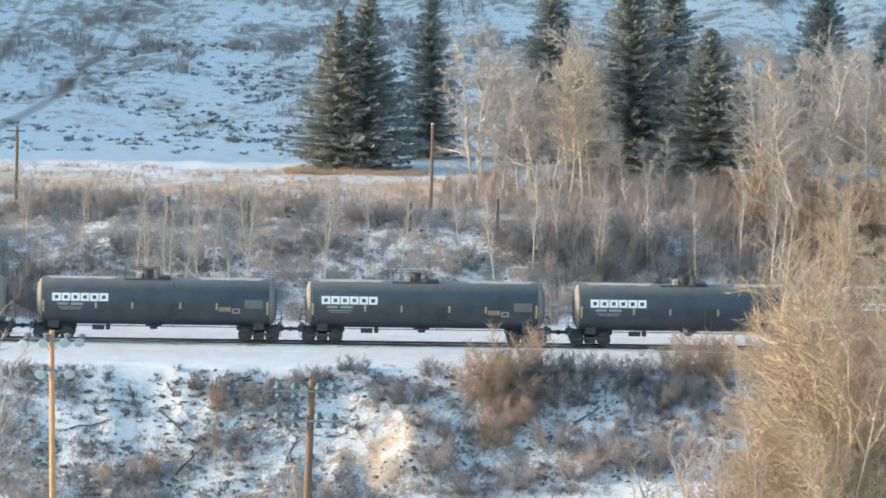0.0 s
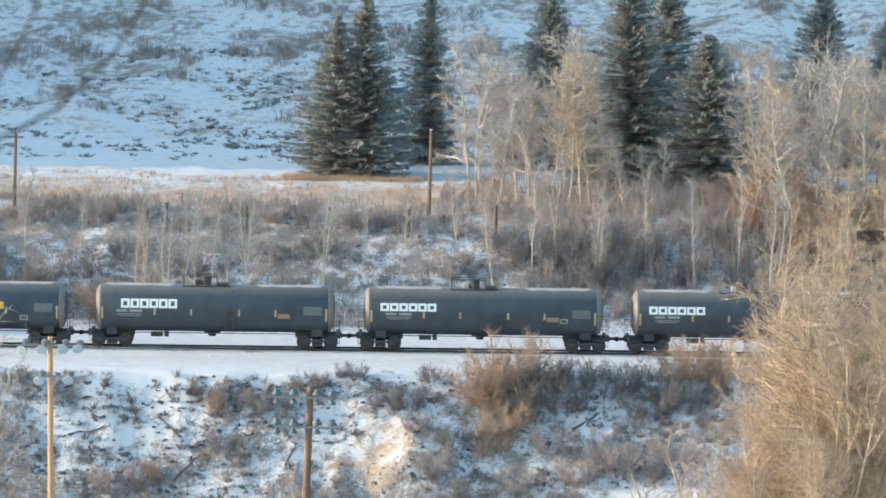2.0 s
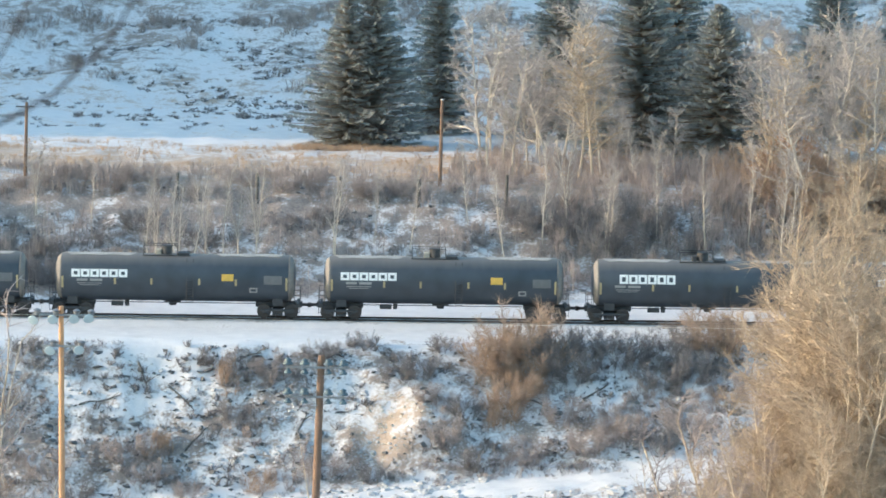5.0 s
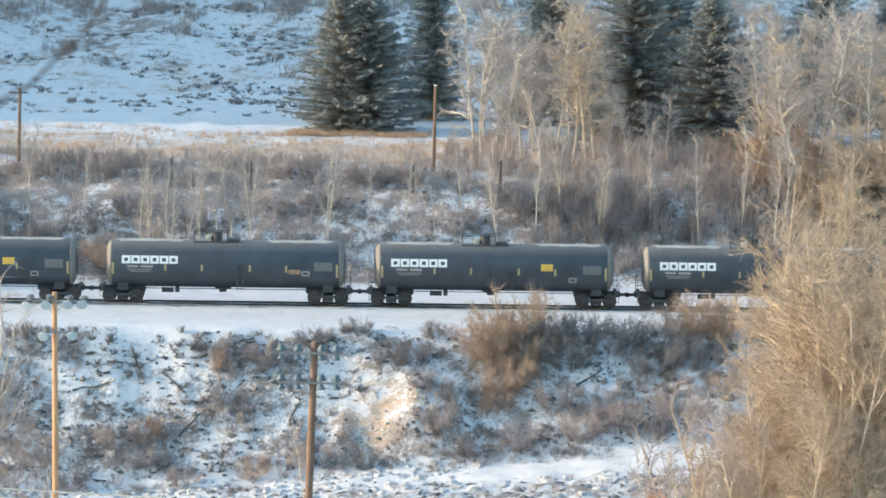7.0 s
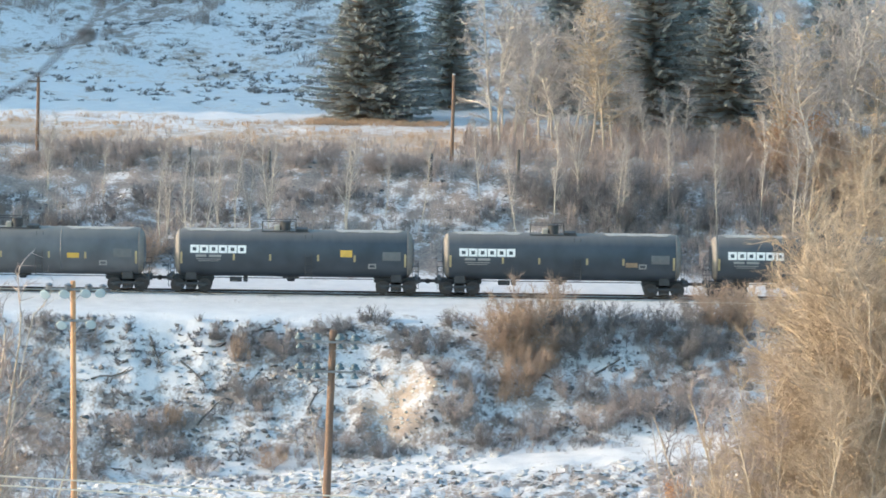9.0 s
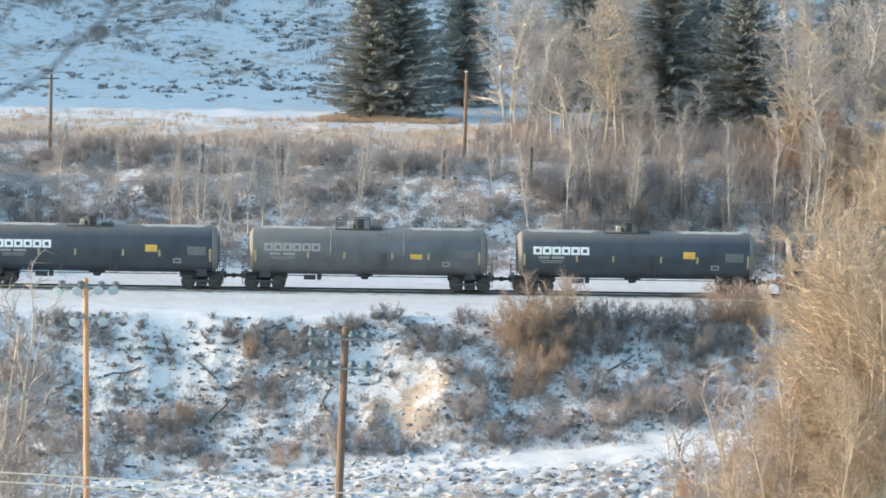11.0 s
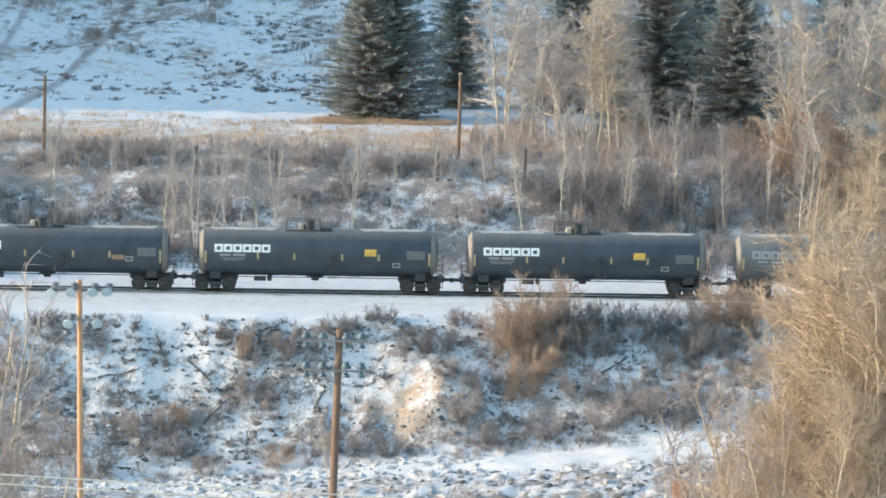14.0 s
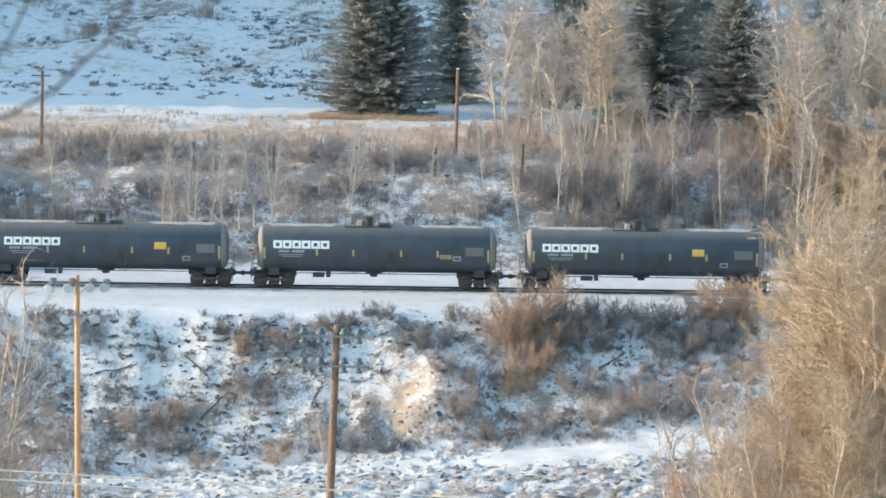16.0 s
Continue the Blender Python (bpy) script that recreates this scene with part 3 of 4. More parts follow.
scattered("terrace_brush", CLUMPS, zone(rng, 900, -45, 40, 20.5, 27, (0.6, 1.2), (0.8, 1.2), lambda a, b: 0.6 + 0.6 * ripple(a, b, 7, 22)), MAT_TWIG, "grey-brown leafless brush along the terrace edge", "brush")
scattered("terrace_grass", TUFTS, zone(rng, 2200, -45, 30, 25, 48, (0.3, 0.6), (0.8, 1.3), lambda a, b: 0.4 + 0.8 * ripple(a, b, 9, 23)), MAT_STRAW, "tufts of dry golden grass poking from snow", "grass")
scattered("spruce_grass", TUFTS, zone(rng, 620, -15.5, -4.5, 45.0, 48.5, (0.35, 0.6), (0.8, 1.2)), MAT_STRAW, "orange dry grass under the spruces", "grass")
scattered("terrace_thicket", TANGLES, zone(rng, 420, -2, 40, 25, 46, (0.8, 1.9), (0.8, 1.3), lambda a, b: 0.5 + 0.6 * ripple(a, b, 6, 33)), MAT_TWIG, "grey-brown leafless brush between the poplars", "brush")
# cutting behind the track
scattered("cutting_brush", CLUMPS, zone(rng, 1050, -45, 40, 9, 22, (0.3, 0.75), (0.6, 1.1), lambda a, b: 0.2 + 0.8 * ripple(a, b, 5, 24) + 0.5 * (a > 4)), MAT_TWIG_DARK, "tangled dark leafless brush on the snowy cutting", "brush")
WHIPS = [clump_proto(90 + q, 3, 0.16, 3, 0.009) for q in range(5)]
scattered("cutting_whips", WHIPS, zone(rng, 900, -45, 40, 9.5, 25, (1.0, 2.6), (0.9, 1.1), lambda a, b: 0.5 + 0.7 * ripple(a, b, 7, 34)), MAT_TWIG, "thin upright leafless saplings on the snowy cutting", "saplings")
scattered("cutting_stones", STONES, zone(rng, 1300, -45, 30, 9.5, 22, (0.12, 0.45), (0.5, 1.0), lambda a, b: 0.4 + 0.8 * ripple(a, b, 4, 27)), MAT_ROCK, "dark clods and stumps on the snowy cutting", "stones")
scattered("thicket_brush", TANGLES, zone(rng, 420, 5, 42, 10.5, 21, (0.9, 1.9), (1.0, 1.6)), MAT_TWIG, "dense leafless thicket on the cutting", "brush")
scattered("cutting_scrub", CLUMPS, masses(rng, [(-30, 13, 4, 3.5), (-26, 15.5, 2.5, 3), (-23.5, 11, 1.4, 1.4), (-34, 16, 4, 4), (-12, 18, 3, 1.5), (-8, 17.5, 2, 1.2), (-4.5, 14, 1.5, 1.5), (0.5, 16, 2, 2), (-18, 16, 3, 2), (-20, 11, 2, 1), (-14, 12, 2, 1.5)], 4.2, (0.5, 1.1), (0.6, 1.1)), MAT_TWIG_DARK, "dark scrub in patches on the snowy cutting", "brush")
scattered("thicket_edge", TANGLES, zone(rng, 260, 8, 42, 21, 34, (1.0, 1.9), (0.9, 1.4)), MAT_TWIG, "grey-brown thicket along the top of the cutting", "brush")
# bank below the track


def off_sunlit_sand(a, b):
    return 1 - 1.2 * np.exp(-(((a + 2.9) / 2.5) ** 2 + ((b + 14.8) / 2.4) ** 2))


scattered("bank_scrub", TANGLES, masses(rng, [(-11.8, -10.6, 2.4, 1.5), (-11.7, -14.1, 1.8, 1.4), (-18.0, -15.5, 2.0, 1.6), (-23.2, -10.4, 1.1, 1.4), (-27.4, -13.5, 2.8, 3.6), (-31, -12, 3, 4), (-5.0, -16.4, 0.9, 1.4),
                                              (5.7, -16.6, 1.9, 1.1), (11.4, -14.8, 2.6, 1.6), (14.2, -12.6, 2.0, 3.0), (0.8, -13.8, 1.4, 1.0), (17.5, -12, 3, 4), (-8.4, -16.6, 1.6, 1.4), (-24.6, -16.8, 1.2, 1.0)], 6.0, (0.6, 1.2), (0.55, 1.0)), MAT_TWIG, "grey-brown leafless scrub in patches on the snowy bank", "brush")
scattered("bank_russet", TANGLES, masses(rng, [(5.2, -9.4, 2.0, 1.0), (5.0, -11.6, 2.3, 1.8), (4.4, -14.0, 1.6, 1.0), (17.6, -8.2, 1.8, 0.6), (-17.6, -15.0, 1.0, 0.8), (-13.4, -11.4, 0.9, 1.0)], 6.5, (0.9, 1.7), (0.8, 1.3)), MAT_TWIG_RED, "russet leafless scrub on the snowy bank", "brush")
scattered("bank_brush", CLUMPS, masses(rng, [(-9.0, -11.2, 1.9, 1.5), (-12.0, -10.2, 2.0, 1.0), (-7.0, -9.6, 1.2, 0.8), (-5.3, -8.6, 1.3, 0.4), (-1.8, -10.3, 2.1, 1.2), (0.9, -8.3, 0.9, 0.3), (-16.5, -17.0, 1.8, 0.8), (8.4, -9.6, 3.0, 1.3), (8.0, -12.4, 1.6, 1.0), (14.6, -9.6, 1.6, 1.3), (0.8, -16.2, 3.0, 1.3), (3.5, -18.2, 3.0, 0.7), (9.0, -18.4, 3.0, 0.6), (-2.0, -17.9, 2.0, 0.6), (-11.6, -22.0, 1.7, 0.8),
                                             (-20.9, -13.6, 1.3, 0.7), (-22.4, -9.0, 2.0, 0.4), (-14.8, -14.6, 0.7, 1.0), (12.4, -16.4, 1.6, 0.8), (-26.0, -9.4, 1.4, 0.5), (18, -10, 2.5, 1.5), (-21.4, -16.4, 0.9, 1.2)], 8.0, (0.4, 0.9), (0.55, 1.0)), MAT_TWIG_DARK, "dark scrub in patches on the snowy bank", "brush")
scattered("bank_stones", STONES, zone(rng, 1300, -36, 36, -18, -8.6, (0.10, 0.42), (0.5, 1.0), lambda a, b: (0.12 + 1.1 * ripple(a, b, 5, 26)) * off_sunlit_sand(a, b)), MAT_ROCK, "dark stones and clods breaking through the snow", "stones")
scattered("bank_clods", STONES, zone(rng, 240, -27, 20, -17.6, -9.2, (0.3, 0.75), (0.45, 0.85), lambda a, b: (0.25 + 0.8 * ripple(a, b, 4, 36) + 0.3 * (a < -11)) * off_sunlit_sand(a, b)), MAT_ROCK, "dark clods and sods lying on the snowy bank", "stones")
scattered("bank_tufts", JUNIPERS, zone(rng, 420, -27, 20, -17.6, -9.0, (0.3, 0.8), (0.5, 0.95), lambda a, b: (0.2 + 0.9 * ripple(a, b, 4, 37) + 0.3 * (a < -11)) * off_sunlit_sand(a, b)), MAT_TWIG_DARK, "dark tufts of withered growth on the snowy bank", "tufts")
lump_spots = [(a, b, 1.6, 0.9) for a, b in zip(rng.uniform(-30, 20, 46), rng.uniform(-17.4, -9.6, 46))]
scattered("bank_snow_lumps", BOULDERS, masses(rng, lump_spots + [(-10.5, -12.5, 3.0, 1.2), (-8.5, -15.5, 2.5, 1.0)], 4.0, (0.14, 0.5), (0.5, 0.9)), MAT_SNOWLUMP, "lumps of crusted snow on the bank", "snow")
scattered("sand_clods", STONES, masses(rng, [(-2.4, -14.5, 3.2, 2.6)], 7.0, (0.12, 0.45), (0.5, 0.9)), MAT_SUNLIT_SAND, "cream-coloured sandy clods with low sun put into their colour", "stones")
# lane and the rough ground below it
scattered("lane_stones", BOULDERS, zone(rng, 760, -34, 34, -38, -23.2, (0.25, 0.9), (0.5, 0.85)), MAT_SNOWLUMP, "snow-covered boulders below the lane", "stones")
scattered("foot_lumps", BOULDERS, zone(rng, 520, -34, 4, -25, -18.2, (0.25, 0.8), (0.5, 0.85), lambda a, b: 0.75 + 0.4 * ripple(a, b, 5, 38)), MAT_SNOWLUMP, "snow-covered lumps at the foot of the bank", "stones")
scattered("foot_rubble", STONES, zone(rng, 260, -34, 2, -25, -18.2, (0.2, 0.6), (0.5, 1.0)), MAT_ROCK, "dark rubble at the foot of the bank", "stones")
# Dark stones fill the gaps to stand in for shade between boulders.
scattered("lane_rubble", STONES, zone(rng, 1100, -34, 34, -38, -23.4, (0.2, 0.7), (0.5, 1.0), lambda a, b: 0.35 + 0.8 * ripple(a, b, 5, 28)), MAT_ROCK, "dark rubble standing in for shade between snow-covered boulders", "stones")
scattered("foot_brush", CLUMPS, zone(rng, 330, -36, 30, -19.6, -16.4, (0.4, 0.9), (0.6, 1.0), lambda a, b: 0.5 + 0.7 * ripple(a, b, 6, 29)), MAT_TWIG, "leafless scrub at the foot of the bank", "brush")
scattered("lower_brush", TANGLES, zone(rng, 200, 13, 27, -50, -37, (1.0, 2.3), (0.9, 1.4), lambda a, b: np.clip((a - 11) / 8, 0, 1)), MAT_TWIG, "grey-brown brush below the boulders", "brush")
scattered("verge_weeds", TUFTS, zone(rng, 500, -34, 34, -37, -22, (0.35, 0.8), (0.8, 1.3), lambda a, b: np.where(b > -25, 0.15, 0.9)), MAT_TWIG, "dry weeds beside the snowy lane", "weeds")

# spruces: place along and across, height, spread
for i, (a, b, tall, wide) in enumerate([(-11.7, 50, 12.8, 4.0), (-9.6, 51, 14.8, 3.9), (-5.4, 62, 14.9, 3.0), (4.5, 60, 15.5, 4.3),
                                        (11.3, 48, 17.0, 5.3), (14.0, 58, 17.5, 4.0), (17.4, 44, 12.2, 5.6), (26.4, 70, 15.0, 4.4), (31.8, 66, 12.8, 4.2)]):
    plant("spruce_tree", spruce_meshes(100 + i, tall, wide * 1.2), spot(a, b, ground_at(a, b) - 0.1, i * 47),
          "grey-green spruce tree with drooping boughs and haze put into its colour", "tree", "spruces on the terrace")

# leafless poplars behind the track
POPLARS = [tree_meshes("poplar", 200 + i, 10.5, 0.105, POPLAR, 1, MAT_BIRCH if i == 1 else MAT_HAZE_BARK, MAT_TWIG_GOLD if i == 1 else MAT_TWIG_HAZE) for i in range(4)]
rng = np.random.RandomState(5)
poplar_spots = [(-0.5, 40), (1.5, 33), (3.5, 44), (5.0, 30), (6.8, 38), (8.5, 27), (9.8, 34), (11.5, 26), (21.5, 27), (22.5, 40), (24.0, 30),
                (25.5, 24), (26.5, 36), (28.0, 28), (29.5, 42), (30.5, 24), (31.5, 33), (33.0, 27), (34.5, 38), (24.5, 18), (27.5, 16), (30.0, 18), (32.5, 15), (20.0, 50), (29, 54), (35, 50), (2.0, 52), (7.5, 46), (10.5, 42), (20.6, 22), (23.2, 22), (26.8, 31), (28.8, 21), (31.2, 28), (33.6, 20), (9.0, 31), (6.0, 34), (4.2, 37), (0.6, 30), (2.6, 28), (3.4, 34), (7.4, 29), (5.6, 44), (9.6, 40), (13.2, 28), (14.2, 33), (22.0, 34), (23.4, 44), (25.2, 27), (26.0, 44), (27.4, 33), (28.4, 38), (30.2, 36), (31.8, 44), (32.6, 36), (34.0, 31), (21.8, 46), (24.6, 38), (-0.2, 46)]
for i, (a, b, k) in enumerate([(-14.6, -104, 0.72), (-13.4, -101, 0.62), (-11.9, -106, 0.55), (-15.6, -107, 0.85), (-12.6, -110, 0.6)]):
    plant("poplar_tree", POPLARS[(0, 2, 3)[i % 3]], spot(a, b, ground_at(a, b), 40 + i * 71, k), "young leafless poplar with brown twigs", "tree", "young poplars in the foreground")
for i, (a, b) in enumerate(poplar_spots):
    plant("poplar_tree", POPLARS[(0, 2, 3)[i % 3] if b > 30 else i % 4], spot(a, b, ground_at(a, b), rng.uniform(0, 360), rng.uniform(0.75, 1.15) * (0.55 if 9.2 < a < 20.5 else 1.0), rng.normal(0, 2.5)),
          "leafless poplar with pale bark and twigs, greyed for haze", "tree", "poplars behind the track")

for i, (a, b, k) in enumerate([(25.4, 11, 0.62), (26.8, 9.5, 0.7), (28.0, 12, 0.8), (29.2, 10, 0.75), (30.6, 12, 0.9), (32.0, 10, 0.8), (24.2, 13, 0.6), (27.4, 14, 0.85), (29.8, 8.5, 0.6), (33.2, 12, 0.9)]):
    plant("poplar_tree", POPLARS[1], spot(a, b, ground_at(a, b), 20 + i * 59, k), "leafless poplar thick with golden twigs", "tree", "poplars beside the track")

# slender birches on the cutting
BIRCHES = [tree_meshes("birch", 300 + i, 7.6, 0.058, BIRCH, 1 + (i % 2), MAT_BIRCH_WHITE, MAT_TWIG_HAZE, 6) for i in range(5)]
for i, (a, b, k) in enumerate([(-21.9, 12.4, 1.0), (-21.7, 12.8, 0.85), (-19.9, 11.8, 0.95), (-19.0, 11.6, 1.05), (-17.7, 13.2, 0.8), (-16.8, 13.6, 0.9), (-14.6, 12.6, 1.1), (-9.2, 14, 1.0), (-3.9, 15, 0.85), (3.0, 13, 0.95), (-26.6, 17, 0.62), (-15.9, 13.8, 0.7),
                                (-18.3, 14.6, 0.7), (-6.5, 16, 0.75), (0.0, 18, 0.8), (5.5, 15, 1.0), (7.0, 18, 1.0), (10.0, 14, 1.0), (13.5, 16, 1.0), (17.0, 14, 1.1), (20.0, 16, 1.0), (-31, 20, 0.8), (22.5, 13, 1.2)]):
    plant("birch_tree", BIRCHES[(i * 3) % 5], spot(a, b, ground_at(a, b), i * 77, k, rng.normal(0, 2.5)), "slender leafless birch with pale trunk on a snowy slope", "tree", "birches on the cutting")

# shrubs along the bank and the track
SHRUBS = [tree_meshes("shrub", 400 + i, 1.6, 0.018, SHRUB, 18, MAT_BARK, (MAT_TWIG, MAT_TWIG_RED, MAT_TWIG_DARK)[i % 3], 48) for i in range(6)]
for i, (a, b, k, v) in enumerate([(5.2, -8.8, 2.2, 1), (3.9, -10.4, 1.8, 4), (6.4, -10.6, 1.8, 1), (5.0, -12.8, 1.5, 4), (18.2, -8.0, 2.0, 1), (19.8, -8.6, 1.9, 4), (8.0, -9.2, 1.3, 2), (10.2, -9.0, 1.2, 5), (12.8, -9.6, 1.2, 2), (14.8, -9.0, 1.3, 5), (-5.0, -9.0, 0.8, 5), (0.3, -9.0, 0.75, 5), (-1.0, -11.4, 1.0, 2),
                                  (-7.6, -9.8, 0.9, 5), (-10.5, -11.0, 1.0, 0), (-2.6, -11.8, 0.9, 2), (-25.0, -10.8, 0.9, 5), (-19.6, -15.6, 1.2, 3), (-17.8, -16.6, 1.0, 0),
                                  (9.0, -11.0, 1.4, 5), (11.5, -10.2, 1.3, 2), (14.5, -11.6, 1.3, 5), (8.2, -14.0, 1.2, 0), (0.8, -16.0, 1.1, 0), (-24.6, -16.4, 1.2, 0), (-6.6, -17, 1.0, 3),
                                  (-28, -13, 1.1, 1), (12.5, -15.8, 1.2, 0), (17, -11, 1.4, 2), (-23, 10.5, 1.3, 1), (-29, 11, 1.3, 2), (16.5, -15.6, 1.3, 3), (21, -13, 1.5, 0), (-12.8, -13.6, 0.9, 2), (23, -9, 1.6, 1), (7.6, -10.0, 1.4, 5), (-27.5, -17.6, 1.0, 1), (-22.2, -18.0, 0.9, 5), (-15.0, -18.2, 0.9, 0), (-10.8, -17.8, 1.0, 4), (-3.4, -17.6, 0.9, 2), (3.2, -17.4, 1.0, 5), (6.4, -17.0, 1.1, 0), (10.2, -16.8, 1.1, 3), (14.2, -17.2, 1.2, 2), (2.2, -14.4, 1.0, 2), (-0.6, -13.4, 0.8, 0), (-14.6, -10.2, 0.8, 5), (-27.0, -9.6, 0.8, 2),
                                  (20.5, 26, 2.2, 1), (22.5, 23, 2.4, 4), (25, 21, 2.6, 1), (27.5, 22, 2.4, 4), (30, 20, 2.6, 1), (23.8, 28, 2.2, 4), (9.5, 15, 1.8, 2), (12, 17, 2.0, 2), (14.5, 15, 1.8, 5),
                                  (-31.0, 22.5, 1.0, 0), (-28.6, 23.0, 0.9, 0), (-26.2, 22, 1.1, 3), (-24.4, 23, 0.9, 3), (-22.6, 22.5, 1.0, 0), (-17.0, 22.5, 0.9, 3), (-13.6, 22, 1.0, 0), (-11.2, 22.5, 0.9, 3),
                                  (-9.8, 19, 0.9, 5), (-7.4, 21.4, 1.0, 3), (-26.4, 12, 1.0, 5), (-28.8, 14, 1.0, 2), (-24.2, 11.4, 1.25, 1), (-23.4, 18.0, 1.1, 2), (-31.2, 12, 1.1, 2), (-5.0, 22, 1.0, 3), (5.6, 16.5, 1.7, 2), (7.6, 17.6, 1.7, 5), (3.4, 18.6, 1.2, 2)]):
    plant("shrub", SHRUBS[v], spot(a, b, ground_at(a, b) - 0.05, i * 61, k), ("grey-brown leafless shrub in snow", "russet leafless shrub in snow", "dark leafless shrub in snow")[v % 3], "shrub", "shrubs on the bank")

# shrubs that keep their withered leaves
def leafy_meshes(seed):
    rng = np.random.RandomState(seed)
    bare = tree_meshes("leafy_shrub", seed, 3.2, 0.022, SHRUB, 9, MAT_BARK, MAT_TWIG_RED, 24)
    c = rng.normal(0, 1, (1500, 3)) * (0.62, 0.62, 0.75) + (0, 0, 2.1)
    c = c[c[:, 2] > 0.3]
    t = rng.normal(0, 0.075, (len(c), 3, 3)) + c[:, None, :]
    return bare + [("foliage", mesh_from("foliage", t.reshape(-1, 3), np.arange(len(c) * 3).reshape(-1, 3), MAT_LEAF))]


LEAFY = [leafy_meshes(700 + i) for i in range(2)]
for i, (a, b, k) in enumerate([(22.4, 30, 1.1), (23.8, 28, 0.95), (20.8, 27, 0.7), (15.6, -36.6, 0.75)]):
    o = plant("leafy_shrub", LEAFY[i % 2], spot(a, b, ground_at(a, b), i * 71, k), "shrub with withered orange-brown leaves", "shrub", "leafy shrubs")
    for q in o.children:
        if q.name.startswith("foliage"):
            tagged(q, kind="stuff")

# dead limbs lying on the bank
for i, (a, b, ln, turn) in enumerate([(-16.4, -12.2, 2.4, -38), (-21.6, -12.6, 2.6, 12), (-19.0, -11.0, 1.6, -60), (-15.0, -14.4, 2.0, 40), (-12.2, -9.8, 1.5, 25), (6.8, -13.2, 1.6, -20), (-8.4, -14.0, 1.4, 65), (10.4, -12.4, 1.8, 35)]):
    c, w = math.cos(radians(turn)) * ln / 2, math.sin(radians(turn)) * ln / 2
    pts = [(a + c * t, b + w * t + 0.06 * math.sin(9 * t + i), ground_at(a + c * t, b + w * t) + 0.02 + 0.05 * (i % 3)) for t in (-1, -0.5, 0, 0.5, 1)]
    log = tagged(new("fallen_log"), "dark dead limb lying on the snowy bank", "log", "fallen limbs")
    part("stem", path_mesh("log_stem", [ORIGIN + ALONG * x + ACROSS * float(across(x, y)) + Vector((0, 0, z)) for x, y, z in pts], 0.08, 0.03, MAT_POST, 7), None, log)
    fork = pts[3]
    part("snag", path_mesh("log_snag", [ORIGIN + ALONG * (fork[0] + 0.22 * t) + ACROSS * float(across(fork[0], fork[1] - 0.1 * t)) + Vector((0, 0, fork[2] + 0.16 * t)) for t in (0, 1, 2, 3)], 0.05, 0.015, MAT_POST, 5), None, log)

# tall golden willows in the foreground
WILLOWS = [tree_meshes("willow", 500 + i, 10.0, 0.075, WILLOW, 6, MAT_BIRCH, MAT_TWIG_GOLD, 15) for i in range(4)]
for i, (a, b, tall) in enumerate([(26.6, -105, 16.5), (24.8, -103, 14.0), (23.0, -107, 10.2), (25.4, -110, 14.6), (27.4, -108, 17.0), (23.9, -99, 11.4), (26.0, -98, 17.4), (24.2, -112, 10.4),
                                  (22.4, -101, 9.2), (25.2, -100, 16.0), (26.4, -104, 18.0), (23.4, -104, 11.0), (25.9, -107, 16.6), (26.9, -101, 17.8), (21.6, -105, 7.4)]):
    plant("willow_tree", WILLOWS[i % 4], spot(a, b, ground_at(a, b), i * 83, tall / 10.0), "large leafless willow with dense golden twigs", "tree", "willows in the foreground")

YOUNG = [tree_meshes("young_willow", 520 + i, 10.0, 0.06, YOUNG_WILLOW, 2, MAT_BIRCH, MAT_TWIG_GOLD if i == 0 else MAT_TWIG, 7) for i in range(3)]
for i, (a, b, tall) in enumerate([(21.2, -104, 12.0), (20.5, -107, 10.4), (19.7, -102, 9.8), (18.9, -106, 8.6), (18.0, -103, 7.4), (20.7, -111, 9.6), (19.2, -110, 7.6), (17.2, -107, 6.2), (21.8, -99, 11.6), (18.4, -99, 7.8), (19.2, -101, 9.8), (18.2, -105, 8.2), (22.6, -97, 12.4), (25.6, -96, 17.6)]):
    plant("young_willow_tree", YOUNG[i % 3], spot(a, b, ground_at(a, b), i * 53, tall / 10.0), "slim young willow with thin pale twigs", "tree", "young willows in the foreground")

TALL_BIRCH = dict(steps=[14, 6, 3, 1], wobble=[0.035, 0.09, 0.2, 0.2], lift=[0.03, 0.11, 0.05, 0], bare=[0.3, 0.2, 0.0], shoots=[1, 1, 2],
                  angle=[(30, 60), (25, 55), (25, 60)], length=[3.6, 1.1, 0.5], thick=[0.045, 0.016, 0.01])
for i, (a, b, tall) in enumerate([(-12.75, -105, 12.4), (-13.7, -103, 10.6)]):
    plant("birch_tree", tree_meshes("birch", 330 + i, tall, 0.105, TALL_BIRCH, 1, MAT_BIRCH_WHITE, MAT_TWIG), spot(a, b, ground_at(a, b), i * 140), "tall leafless birch with a pale trunk", "tree", "birches in the foreground")
BROWN = tree_meshes("young_willow", 540, 10.0, 0.06, YOUNG_WILLOW, 2, MAT_BARK, MAT_TWIG, 9)
for i, (a, b, tall) in enumerate([(-14.4, -103, 8.4), (-12.2, -101, 7.0), (-13.2, -107, 7.6), (-11.2, -104, 5.4), (-15.2, -106, 9.0), (-10.2, -102, 4.2)]):
    plant("young_willow_tree", BROWN, spot(a, b, ground_at(a, b), i * 57, tall / 10.0), "slim young willow with grey-brown twigs", "tree", "young willows beside the birches")

